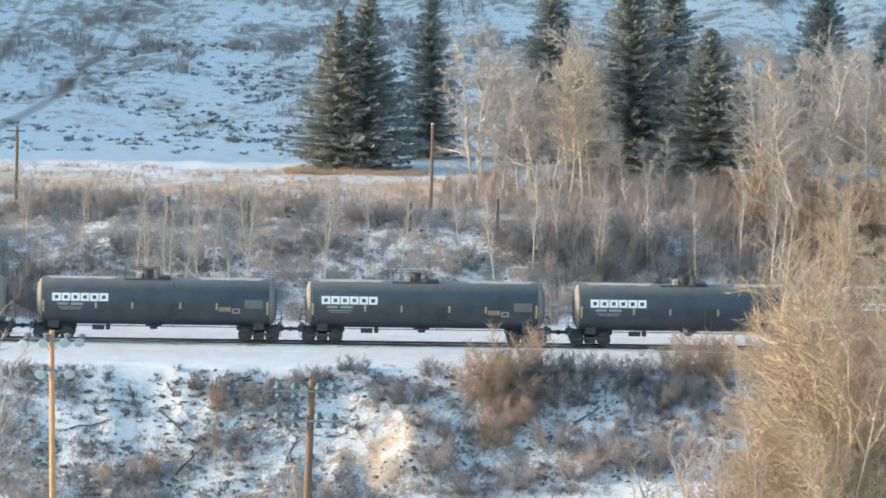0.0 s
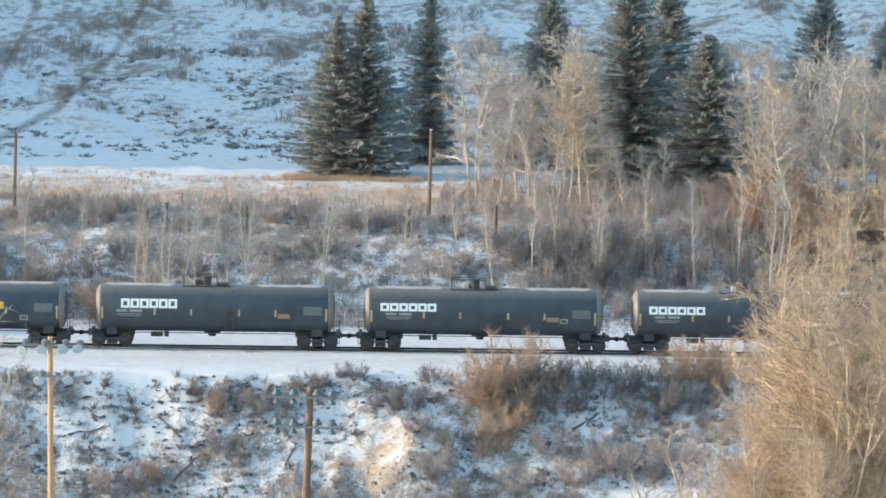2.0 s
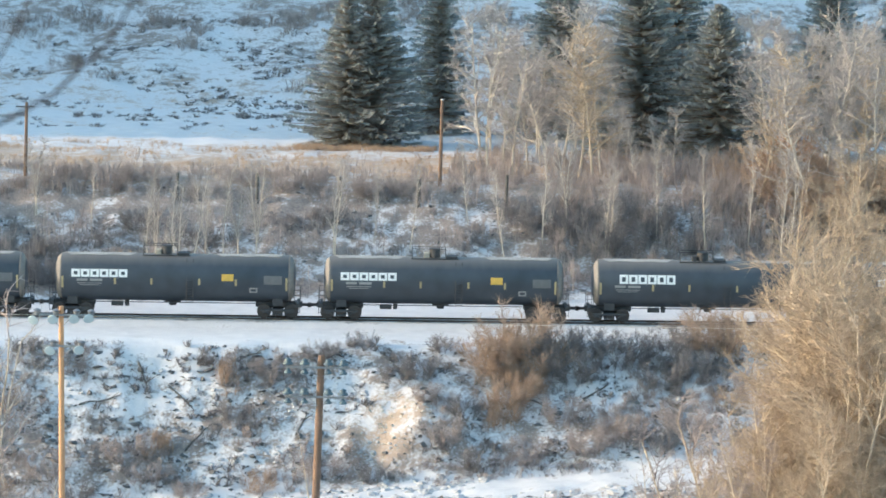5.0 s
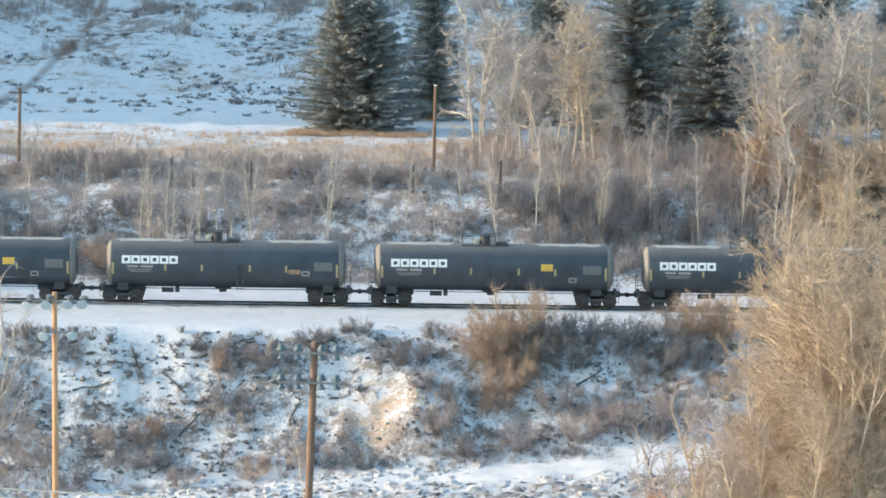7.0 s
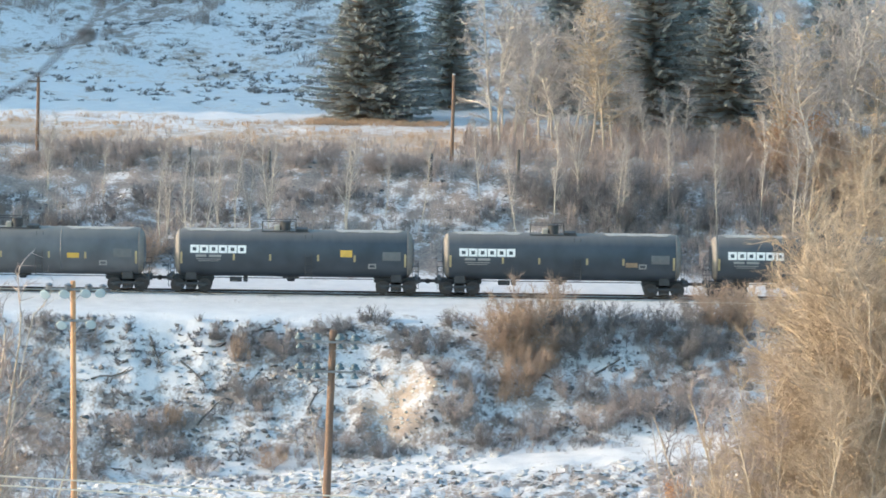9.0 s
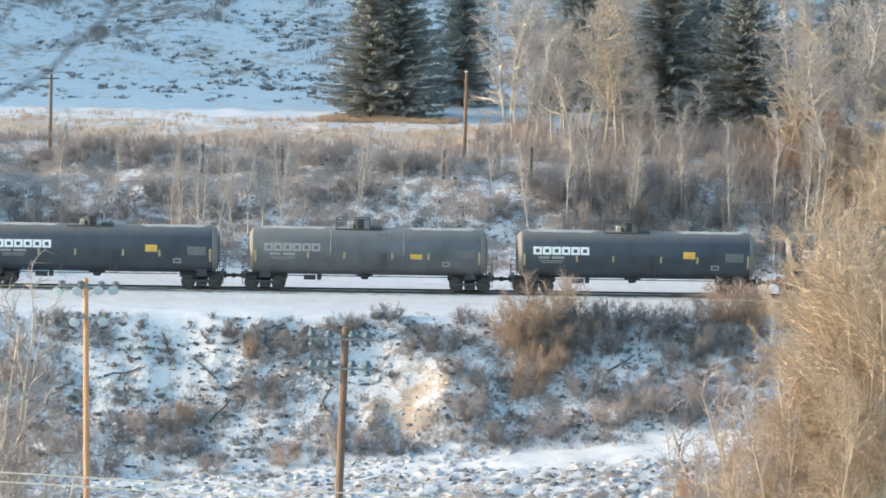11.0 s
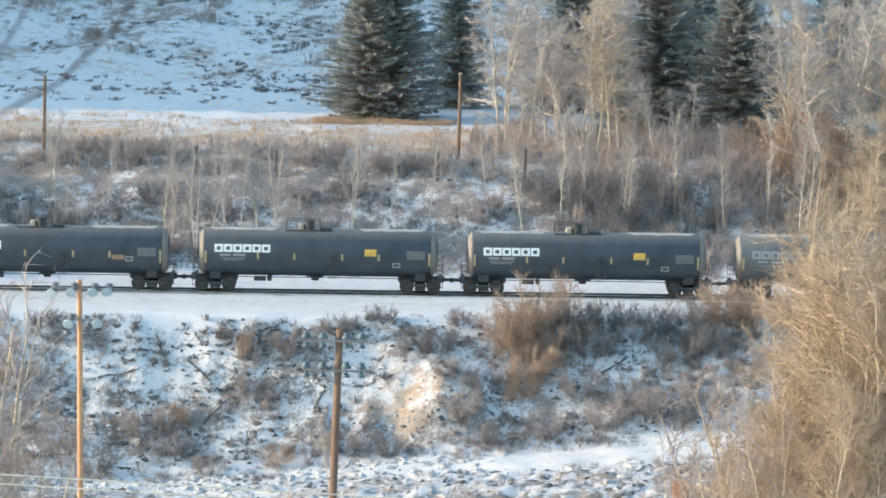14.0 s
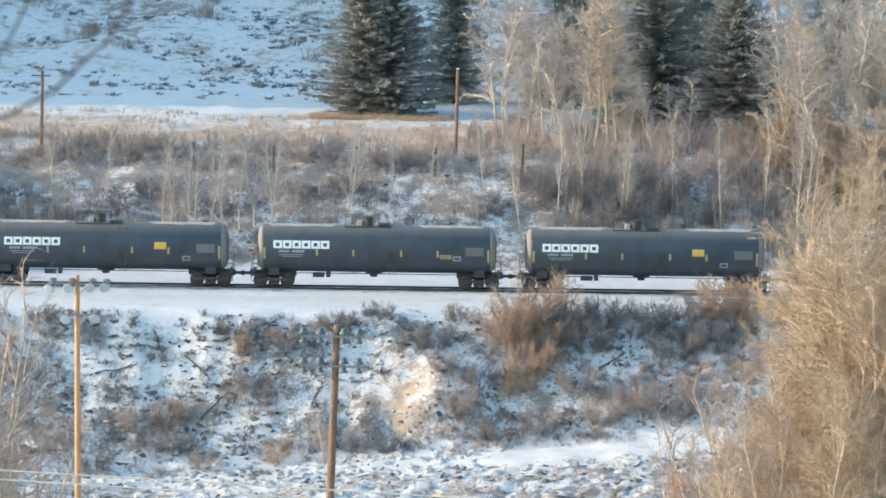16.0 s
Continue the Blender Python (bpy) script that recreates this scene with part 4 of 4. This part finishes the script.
SAPLINGS = [tree_meshes("sapling", 600 + i, 4.6, 0.04, SAPLING, 1, MAT_BIRCH, MAT_TWIG, 9) for i in range(2)]
for i, (a, b, k) in enumerate([(-6.1, -29.6, 1.35), (15.0, -40, 1.5), (12.0, -41, 0.8), (-2.5, -38, 0.7), (1.5, -38, 0.7), (17.0, -38, 1.2), (-13.0, -105, 2.9), (-11.6, -104, 1.7), (-14.2, -103, 2.3), (18.4, -101, 2.1), (17.0, -100, 1.5), (19.6, -100, 2.3), (19.0, -104, 1.9), (20.2, -103, 2.4), (21.0, -100, 2.6), (17.7, -104, 1.3), (16.2, -102, 1.2), (-12.3, -101, 1.5), (-13.5, -107, 2.6), (-10.6, -103, 1.1)]):
    plant("sapling", SAPLINGS[i % 2], spot(a, b, ground_at(a, b), i * 97, k, -9 if i == 0 else 0), "thin leafless sapling in snow", "tree", "saplings below the lane")


# ---- poles, posts and wires ----
def flood_pole():
    """Tall wooden pole with two crossarms of round lamp heads."""
    pole = tagged(new("utility_pole"), "tall golden wooden pole with two crossarms of pale round heads", "pole")
    bm = bmesh.new()
    add_rod(bm, (0.1, 0, 0), (-0.02, 0, 14.1), 0.15, 0.11, 12)
    part("mast", bm, MAT_POLE_GOLD, pole)
    for z, reach, spread in ((13.75, 1.25, (-1.14, -0.32, 0.58, 1.2)), (12.4, 0.85, (-0.43, 0.8))):
        bm = bmesh.new()
        add_box(bm, -reach, reach, -0.24, -0.16, z - 0.05, z + 0.05, 0.01)
        arm = part("crossarm", bm, MAT_GALVANISED, pole)
        for s in (-1, 1):
            bm = bmesh.new()
            add_rod(bm, (s * 0.5, -0.2, z - 0.02), (s * 0.08, -0.16, z - 0.5), 0.018)
            part("brace", bm, MAT_GALVANISED, pole)
        for x in spread:
            bm = bmesh.new()
            add_lathe(bm, [(0.0, 0.04), (0.03, 0.10), (0.12, 0.22), (0.15, 0.235), (0.16, 0.20)], "Z", 18)
            bmesh.ops.transform(bm, matrix=pose(x, -0.28, z - 0.10 + 0.05 * x, 118, 0, 12 * x), verts=bm.verts)
            part("lamp_head", bm, MAT_GLASS_PALE, arm, "pale round lamp head")
            bm = bmesh.new()
            add_rod(bm, (x + 0.1, -0.2, z), (x + 0.12, -0.24, z + 0.20), 0.10, 0.17, 12)
            add_rod(bm, (x + 0.12, -0.24, z + 0.20), (x + 0.12, -0.24, z + 0.27), 0.17, 0.06, 12)
            part("bracket", bm, MAT_GALVANISED, arm)
    return pole


def telegraph_pole():
    """Weathered pole with two arms of glass insulators."""
    pole = tagged(new("telegraph_pole"), "weathered brown wooden telegraph pole with teal insulators", "pole")
    bm = bmesh.new()
    add_rod(bm, (-0.22, 0, 0), (0.1, 0, 10.9), 0.19, 0.15, 12)
    part("mast", bm, MAT_POLE_DARK, pole)
    for z in (10.40, 9.12):
        bm = bmesh.new()
        add_box(bm, -1.42, 1.16, -0.24, -0.17, z - 0.045, z + 0.045, 0.01)
        arm = part("crossarm", bm, MAT_GALVANISED, pole)
        for s in (-1, 1):
            bm = bmesh.new()
            add_rod(bm, (s * 0.5 + 0.08, -0.2, z - 0.03), (0.08 + s * 0.1, -0.15, z - 0.4), 0.015)
            part("brace", bm, MAT_GALVANISED, pole)
        for x in (-1.32, -0.6, 0.42, 1.06):
            bm = bmesh.new()
            add_rod(bm, (x, -0.2, z), (x, -0.2, z + 0.12), 0.02)
            add_lathe(bm, [(0.08, 0.05), (0.11, 0.22), (0.20, 0.21), (0.25, 0.10), (0.30, 0.17), (0.38, 0.05)], "Z", 14, (x, -0.2, z))
            add_lathe(bm, [(-0.28, 0.16), (-0.22, 0.17), (-0.14, 0.10), (-0.05, 0.04)], "Z", 14, (x, -0.2, z))
            part("insulator", bm, MAT_GLASS_TEAL, arm, "teal glass insulator")
    return pole


def back_pole(tall, arm):
    pole = tagged(new("wooden_pole"), "plain grey-brown wooden pole standing in brush", "pole", "poles on the terrace")
    bm = bmesh.new()
    add_rod(bm, (0, 0, -0.4), (0.08, 0, tall), 0.14, 0.11, 10)
    part("mast", bm, MAT_POLE_DARK, pole)
    if arm:
        bm = bmesh.new()
        add_box(bm, -0.7, 0.7, -0.19, -0.12, tall - 0.35, tall - 0.25, 0.01)
        part("crossarm", bm, MAT_POST, pole)
    else:
        bm = bmesh.new()
        add_rod(bm, (0.08, 0, tall), (0.08, 0, tall + 0.06), 0.13, 0.15, 10)
        part("cap", bm, MAT_WHITE, pole, "snow cap")
    return pole


flood_pole().matrix_basis = spot(-9.0, -110, 0.75)
telegraph_pole().matrix_basis = spot(2.15, -110, 2.1)
back_pole(6.4, False).matrix_basis = spot(-2.4, 23, 6.5)
back_pole(5.2, True).matrix_basis = spot(-32.75, 23, 6.9)
for a, tall in ((-21.2, 2.0), (-15.4, 2.2), (-9.4, 2.1), (-3.7, 2.0), (2.6, 2.4)):
    bm = bmesh.new()
    add_rod(bm, (0, 0, -0.4), (0.03, 0, tall), 0.13, 0.11, 9)
    post = tagged(new("fence_post"), "weathered dark grey wooden post on the slope", "post", "posts along the terrace")
    part("shaft", bm, MAT_POST, post)
    post.matrix_basis = spot(a, 20.2, ground_at(a, 20.2))


def wire(p, q, sag, r, name, label):
    pts = [Vector(p).lerp(Vector(q), i / 40) - Vector((0, 0, sag * 4 * (i / 40) * (1 - i / 40))) for i in range(41)]
    me = path_mesh(name, pts, r, r, MAT_WIRE, 5)
    return tagged(new(name, me), label, "wire")


for za, zb in ((12.35, 10.55), (12.02, 10.15)):
    wire((-30, 160, za), (30, 160, zb - 0.9), 0.0, 0.03, "power_line", "thin overhead wire catching the low sun")
wire((-70, 205, 13.3), (70, 205, 12.8), 0.6, 0.008, "telegraph_wire", "thin overhead wire before the track")


# ---- tank cars ----
def shell_patch(bm, x0, x1, z0, z1, lift=0.012, radius=RADIUS):
    """A plate that follows the near side of the tank, from z0 to z1 over the tank's axis."""
    t0, t1 = math.asin(z0 / radius), math.asin(z1 / radius)
    n = max(1, int((z1 - z0) / 0.12))
    rows = []
    for i in range(n + 1):
        t = t0 + (t1 - t0) * i / n
        rows.append([[bm.verts.new((x, -math.cos(t) * r, math.sin(t) * r)) for x in (x0, x1)] for r in (radius - 0.02, radius + lift)])
    for p, q in zip(rows, rows[1:]):
        bm.faces.new((p[1][0], p[1][1], q[1][1], q[1][0]))
        for k in (0, 1):
            bm.faces.new((p[0][k], p[1][k], q[1][k], q[0][k]))
    bm.faces.new((rows[0][0][0], rows[0][0][1], rows[0][1][1], rows[0][1][0]))
    bm.faces.new((rows[-1][0][0], rows[-1][0][1], rows[-1][1][1], rows[-1][1][0]))
    bmesh.ops.recalc_face_normals(bm, faces=bm.faces)
    return bm


AXIS = 2.62   # the tank's axis over the rail
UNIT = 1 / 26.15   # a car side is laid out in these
CARS = []


def truck(parent, x):
    t = part("truck", add_box(bmesh.new(), -0.36, 0.36, -0.9, 0.9, 0.26, 0.66, 0.03), MAT_IRON, parent)
    t.location = (x, 0, 0)
    for side in (-1, 1):
        bm = bmesh.new()
        y = side * 1.0
        add_box(bm, -1.15, 1.15, y - 0.07, y + 0.07, 0.50, 0.66, 0.03)
        add_box(bm, -0.36, 0.36, y - 0.06, y + 0.06, 0.24, 0.36, 0.03)
        for s in (-1, 1):
            add_box(bm, s * 0.9 - 0.12, s * 0.9 + 0.12, y - 0.09, y + 0.09, 0.38, 0.60, 0.03)
            add_rod(bm, (s * 0.5, y, 0.27), (s * 0.85, y, 0.55), 0.07)
        part("side_frame", bm, MAT_IRON, t)
        bm = bmesh.new()
        for s in (-0.17, 0, 0.17):
            add_rod(bm, (s, y, 0.34), (s, y, 0.52), 0.065)
        part("spring", bm, MAT_WHEEL, t)
    for s in (-0.91, 0.91):
        bm = bmesh.new()
        for side in (-1, 1):
            y = side * 0.72
            add_lathe(bm, [(y - 0.07, 0.42), (y - 0.065, 0.478), (y + 0.06, 0.483), (y + 0.07, 0.42), (y + 0.05, 0.36), (y + 0.02, 0.16)], "Y", 24)
        add_rod(bm, (0, -1.05, 0), (0, 1.05, 0), 0.08)
        w = part("wheelset", bm, MAT_WHEEL, t)
        w.location = (s, 0, 0.483)


def tank_car(style):
    grey, modern = style == "grey", style == "plain"
    paint = MAT_TANK_GREY if grey else MAT_TANK
    label = {"grey": "faded grey railway tank car with a worn white mark", "plain": "black railway tank car with a bold white mark",
             "yellow": "black railway tank car with bright yellow placard and white mark", "orange": "black railway tank car with faded orange panel and white mark"}[style]
    car = tagged(new("tank_car"), label, "tank car", "tank cars of the train")
    half = 8.08
    bm = bmesh.new()
    cap = [(half - 0.62 + 0.62 * math.sin(w), RADIUS * math.cos(w) ** 0.55) for w in [radians(d) for d in (0, 15, 30, 45, 58, 70, 80, 87)]]
    add_lathe(bm, [(-x, r) for x, r in reversed(cap)] + cap, "X", 48)
    tank = part("tank", bm, paint, car)
    tank.location = (0, 0, AXIS)
    for x in ((-2.45, 2.45) if grey else ()):
        bm = bmesh.new()
        add_lathe(bm, [(x - 0.05, RADIUS - 0.01), (x - 0.05, RADIUS + 0.003), (x + 0.05, RADIUS + 0.003), (x + 0.05, RADIUS - 0.01)], "X", 48)
        part("band", bm, paint, tank)
    # Tan head rims: dust, and the low sun's band put into the colour.
    for s in (-1, 1):
        bm = bmesh.new()
        ring = [(x, r + 0.006) for x, r in cap[1:5]]
        ring = [(ring[0][0], ring[0][1] - 0.03)] + ring + [(ring[-1][0], ring[-1][1] - 0.03)]
        add_lathe(bm, [(s * x, r) for x, r in (ring if s > 0 else reversed(ring))], "X", 48)
        part("head_rim", bm, MAT_SUNLIT_DUST, tank, "dusty tan rim of the tank head with low sun put into its colour")
    # frost on the crown towards both ends
    for x0, x1 in ((-7.4, -2.6), (2.7, 7.35)):
        bm = bmesh.new()
        rows = []
        for i in range(25):
            x = x0 + (x1 - x0) * i / 24
            wide = 0.30 + 0.02 * math.sin(i * 0.7) + 0.008 * math.sin(i * 2.9)
            fade = min(1, (i + 0.3) / 2, (24.3 - i) / 2)
            rows.append([bm.verts.new((x, (RADIUS + 0.014) * math.sin(w), (RADIUS + 0.014 + 0.02 * (1 - abs(w) / 0.5)) * math.cos(w))) for w in [wide * fade * k for k in (-1.15, -0.6, 0, 0.6, 0.9)]])
        for p, q in zip(rows, rows[1:]):
            for k in range(4):
                bm.faces.new((p[k], p[k + 1], q[k + 1], q[k]))
        part("frost", bm, MAT_FROST, tank, "thin dusty frost on the crown")
    # white mark: six plain blocks with a slot each
    tall_mark = 1.15 if modern else 1.0
    mark = MAT_FADED if grey else MAT_WHITE
    for i in range(6):
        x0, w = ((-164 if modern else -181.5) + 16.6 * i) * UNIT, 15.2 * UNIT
        z0, z1 = 0.13, 0.13 + 0.52 * tall_mark
        bm = bmesh.new()
        e = 0.145
        shell_patch(bm, x0, x0 + w, z0, z0 + e)
        shell_patch(bm, x0, x0 + w, z1 - e, z1)
        shell_patch(bm, x0, x0 + 0.165, z0 + e, z1 - e)
        shell_patch(bm, x0 + w - 0.165, x0 + w, z0 + e, z1 - e)
        part("mark_block", bm, mark, tank, "white painted block")
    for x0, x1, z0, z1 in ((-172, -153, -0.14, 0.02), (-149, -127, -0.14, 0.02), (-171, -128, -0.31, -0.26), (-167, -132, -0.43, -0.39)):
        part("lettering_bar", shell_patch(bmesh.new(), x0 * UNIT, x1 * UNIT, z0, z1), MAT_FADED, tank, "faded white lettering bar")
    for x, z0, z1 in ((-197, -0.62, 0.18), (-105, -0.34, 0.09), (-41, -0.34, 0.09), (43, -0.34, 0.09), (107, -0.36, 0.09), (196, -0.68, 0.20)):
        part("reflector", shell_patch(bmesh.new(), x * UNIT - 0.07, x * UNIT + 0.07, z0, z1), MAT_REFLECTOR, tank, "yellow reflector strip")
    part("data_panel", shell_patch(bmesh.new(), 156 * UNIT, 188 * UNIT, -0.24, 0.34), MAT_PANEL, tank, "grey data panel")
    if style in ("yellow", "grey"):
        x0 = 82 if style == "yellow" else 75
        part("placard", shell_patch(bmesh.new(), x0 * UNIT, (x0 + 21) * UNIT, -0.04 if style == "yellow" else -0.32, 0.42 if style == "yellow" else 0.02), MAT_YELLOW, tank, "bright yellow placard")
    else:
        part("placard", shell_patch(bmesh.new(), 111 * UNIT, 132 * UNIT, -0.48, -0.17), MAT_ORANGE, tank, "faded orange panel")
    if not modern:
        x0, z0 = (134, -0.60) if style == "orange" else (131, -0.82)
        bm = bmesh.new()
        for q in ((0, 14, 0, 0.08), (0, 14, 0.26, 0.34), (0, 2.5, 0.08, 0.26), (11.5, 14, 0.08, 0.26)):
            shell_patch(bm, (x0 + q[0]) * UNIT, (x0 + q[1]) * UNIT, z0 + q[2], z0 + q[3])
        part("stencil_box", bm, MAT_FADED, tank, "white stencilled frame")
    # top fittings
    top = AXIS + RADIUS
    bm = bmesh.new()
    add_rod(bm, (-0.62, 0, top - 0.12), (-0.62, 0, top + 0.50), 0.36, 0.36, 16)
    add_rod(bm, (-0.62, 0, top + 0.50), (-0.62, 0, top + 0.58), 0.40, 0.34, 16)
    part("dome_housing", bm, MAT_IRON, car, "dark round valve housing")
    bm = bmesh.new()
    add_box(bm, -1.35, -1.0, -0.3, 0.3, top - 0.05, top + 0.30, 0.03)
    part("valve_box", bm, MAT_PALE if style != "plain" else MAT_IRON, car, "pale valve cover")
    bm = bmesh.new()
    add_box(bm, 0.1, 0.9, -0.5, 0.5, top - 0.1, top + 0.10, 0.03)
    part("hatch", bm, MAT_IRON, car)
    part("walkway", add_box(bmesh.new(), -2.2, 1.0, -0.62, 0.62, top - 0.10, top - 0.05), MAT_IRON, car)
    for y in (-0.6, 0.6):
        bm = bmesh.new()
        for x in (-2.15, -0.3, 0.1):
            add_rod(bm, (x, y, top - 0.08), (x, y, top + 0.62), 0.022, sides=6)
        add_rod(bm, (-2.15, y, top + 0.60), (0.1, y, top + 0.60), 0.022, sides=6)
        part("handrail", bm, MAT_IRON, car)
    bm = bmesh.new()
    for x in (0.78, 1.22):
        add_rod(bm, (x, -RADIUS - 0.06, 1.05), (x, -RADIUS - 0.06, AXIS), 0.02, sides=6)
        add_rod(bm, (x, -RADIUS - 0.06, AXIS), (x, -1.0, top - 0.22), 0.02, sides=6)
    for i in range(9):
        z = 1.15 + i * 0.18
        add_rod(bm, (0.78, -RADIUS - 0.06, z), (1.22, -RADIUS - 0.06, z), 0.015, sides=6)
    part("ladder", bm, MAT_IRON, car)
    # underframe
    for s in (-1, 1):
        bm = bmesh.new()
        add_box(bm, min(s * 5.4, s * 8.55), max(s * 5.4, s * 8.55), -0.35, 0.35, 0.72, 1.08, 0.03)
        add_box(bm, min(s * 8.15, s * 8.35), max(s * 8.15, s * 8.35), -1.45, 1.45, 0.86, 1.10, 0.02)
        part("stub_sill", bm, MAT_IRON, car)
        bm = bmesh.new()
        add_box(bm, min(s * 8.5, s * 9.0), max(s * 8.5, s * 9.0), -0.10, 0.10, 0.76, 0.96, 0.03)
        add_box(bm, min(s * 8.9, s * 9.16), max(s * 8.9, s * 9.16), -0.20, 0.20, 0.70, 1.0, 0.05)
        part("coupler", bm, MAT_WHEEL, car)
        for y in (-1.4, 1.4):
            bm = bmesh.new()
            for x in (8.0, 8.4):
                add_rod(bm, (s * x, y, 0.45), (s * x, y, 2.0), 0.02, sides=6)
            for z in (0.5, 0.85, 1.3, 1.65, 2.0):
                add_rod(bm, (s * 8.0, y, z), (s * 8.4, y, z), 0.018, sides=6)
            part("end_ladder", bm, MAT_IRON, car)
        for y in (-0.9, 0.9):
            part("saddle", add_box(bmesh.new(), s * 6.9 - 0.36, s * 6.9 + 0.36, y - 0.06, y + 0.06, 0.86, 1.5, 0.02), MAT_IRON, car)
        truck(car, s * 6.9)
    bm = bmesh.new()
    add_rod(bm, (-0.2, 0, 0.72), (-0.2, 0, 1.1), 0.24, 0.34, 14)
    add_box(bm, -0.75, 0.35, -0.3, 0.3, 0.92, 1.04, 0.04)
    part("outlet_valve", bm, MAT_IRON, car)
    bm = bmesh.new()
    add_rod(bm, (-4.3, -0.5, 0.86), (-3.5, -0.5, 0.86), 0.17, 0.17, 12)
    add_box(bm, -3.4, -3.1, -0.6, -0.3, 0.7, 1.05, 0.03)
    part("brake_cylinder", bm, MAT_IRON, car)
    bm = bmesh.new()
    add_rod(bm, (-6.0, -0.62, 0.98), (6.0, -0.62, 0.98), 0.03, sides=6)
    part("brake_pipe", bm, MAT_IRON, car)
    return car


STYLE = {-3: "orange", -2: "orange", -1: "orange", 0: "orange", 1: "plain", 2: "yellow", 3: "yellow", 4: "orange", 5: "yellow", 6: "grey", 7: "yellow", 8: "yellow", 9: "orange", 10: "yellow", 11: "orange"}
MASTERS = {}
for k in sorted(STYLE):
    s = STYLE[k]
    if s in MASTERS:
        c = copy_thing(MASTERS[s], rail_spot(-PITCH * k))
    else:
        c = MASTERS[s] = tank_car(s)
        c.matrix_basis = rail_spot(-PITCH * k)
    CARS.append((k, c))


# ---- a twig close to the camera, swaying ----
def near_branch():
    b = tagged(new("near_branch"), "thin bare branch hanging close to the camera", "branch")
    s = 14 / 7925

    def stem(name, points, r0, r1):
        part(name, path_mesh(name, [(x * s, 0, -z * s) for x, z in points], r0, r1, MAT_BRANCH), None, b)

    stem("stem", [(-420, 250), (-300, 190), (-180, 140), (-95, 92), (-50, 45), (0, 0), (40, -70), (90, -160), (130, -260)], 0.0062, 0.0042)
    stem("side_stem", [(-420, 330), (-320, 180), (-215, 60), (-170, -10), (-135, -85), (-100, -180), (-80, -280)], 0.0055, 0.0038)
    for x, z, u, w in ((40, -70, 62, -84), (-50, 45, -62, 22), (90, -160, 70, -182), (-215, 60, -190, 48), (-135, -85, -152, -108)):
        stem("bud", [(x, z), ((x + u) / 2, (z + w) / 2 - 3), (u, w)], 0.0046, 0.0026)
    return b


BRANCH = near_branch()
SWAY = [
    (0, -1.048, 39.055), (0.5, -1.025, 39.052), (1, -1.042, 39.075), (1.5, -1.033, 39.022), (2, -1.033, 39.042),
    (2.5, -1.029, 39.012), (3, -1.048, 38.977), (3.5, -1.064, 39.038), (4, -1.080, 39.023), (6.5, -1.078, 38.971),
    (7, -1.130, 38.975), (7.5, -1.188, 38.977), (8, -1.185, 38.945), (10.5, -1.177, 38.971), (11, -1.178, 38.966),
    (11.5, -1.179, 38.968), (12, -1.173, 38.979), (12.5, -1.176, 38.989), (13, -1.175, 38.967), (13.5, -1.162, 38.952),
    (14, -1.119, 38.944), (14.5, -1.080, 38.929), (15, -1.072, 38.947), (15.5, -1.078, 38.948), (16, -1.125, 38.905),
]
# seconds, metres run by the first car
TRAIN = [(0, -19.10), (0.5, -13.66), (1, -7.88), (1.5, -2.46), (2, 3.02), (2.5, 8.44), (3, 13.88), (3.5, 19.36), (4, 24.84), (6.5, 52.16), (7, 57.66), (7.5, 63.10), (8, 68.32), (10.5, 95.77),
         (11, 101.28), (11.5, 106.80), (12, 112.35), (12.5, 117.87), (13, 123.40), (13.5, 128.95), (14, 134.48), (14.5, 140.02), (15, 145.57), (15.5, 151.10), (16, 156.68)]


def motions():
    for k, c in CARS:
        walk(c, [(t, rail_spot(s - PITCH * k)) for t, s in TRAIN])
    steps = [i / 15 for i in range(0, 241)]
    run = np.interp(steps, [t for t, s in TRAIN], [s for t, s in TRAIN])
    for k, c in CARS:
        for w in c.children_recursive:
            if w.name.startswith("wheelset"):
                x = 0.91 if w.location.x > 0 else -0.91
                walk(w, [(t, pose(x, 0, 0.483, 0, math.degrees(s / 0.483) % 360, 0)) for t, s in zip(steps, run)])
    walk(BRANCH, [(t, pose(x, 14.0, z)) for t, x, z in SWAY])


motions()
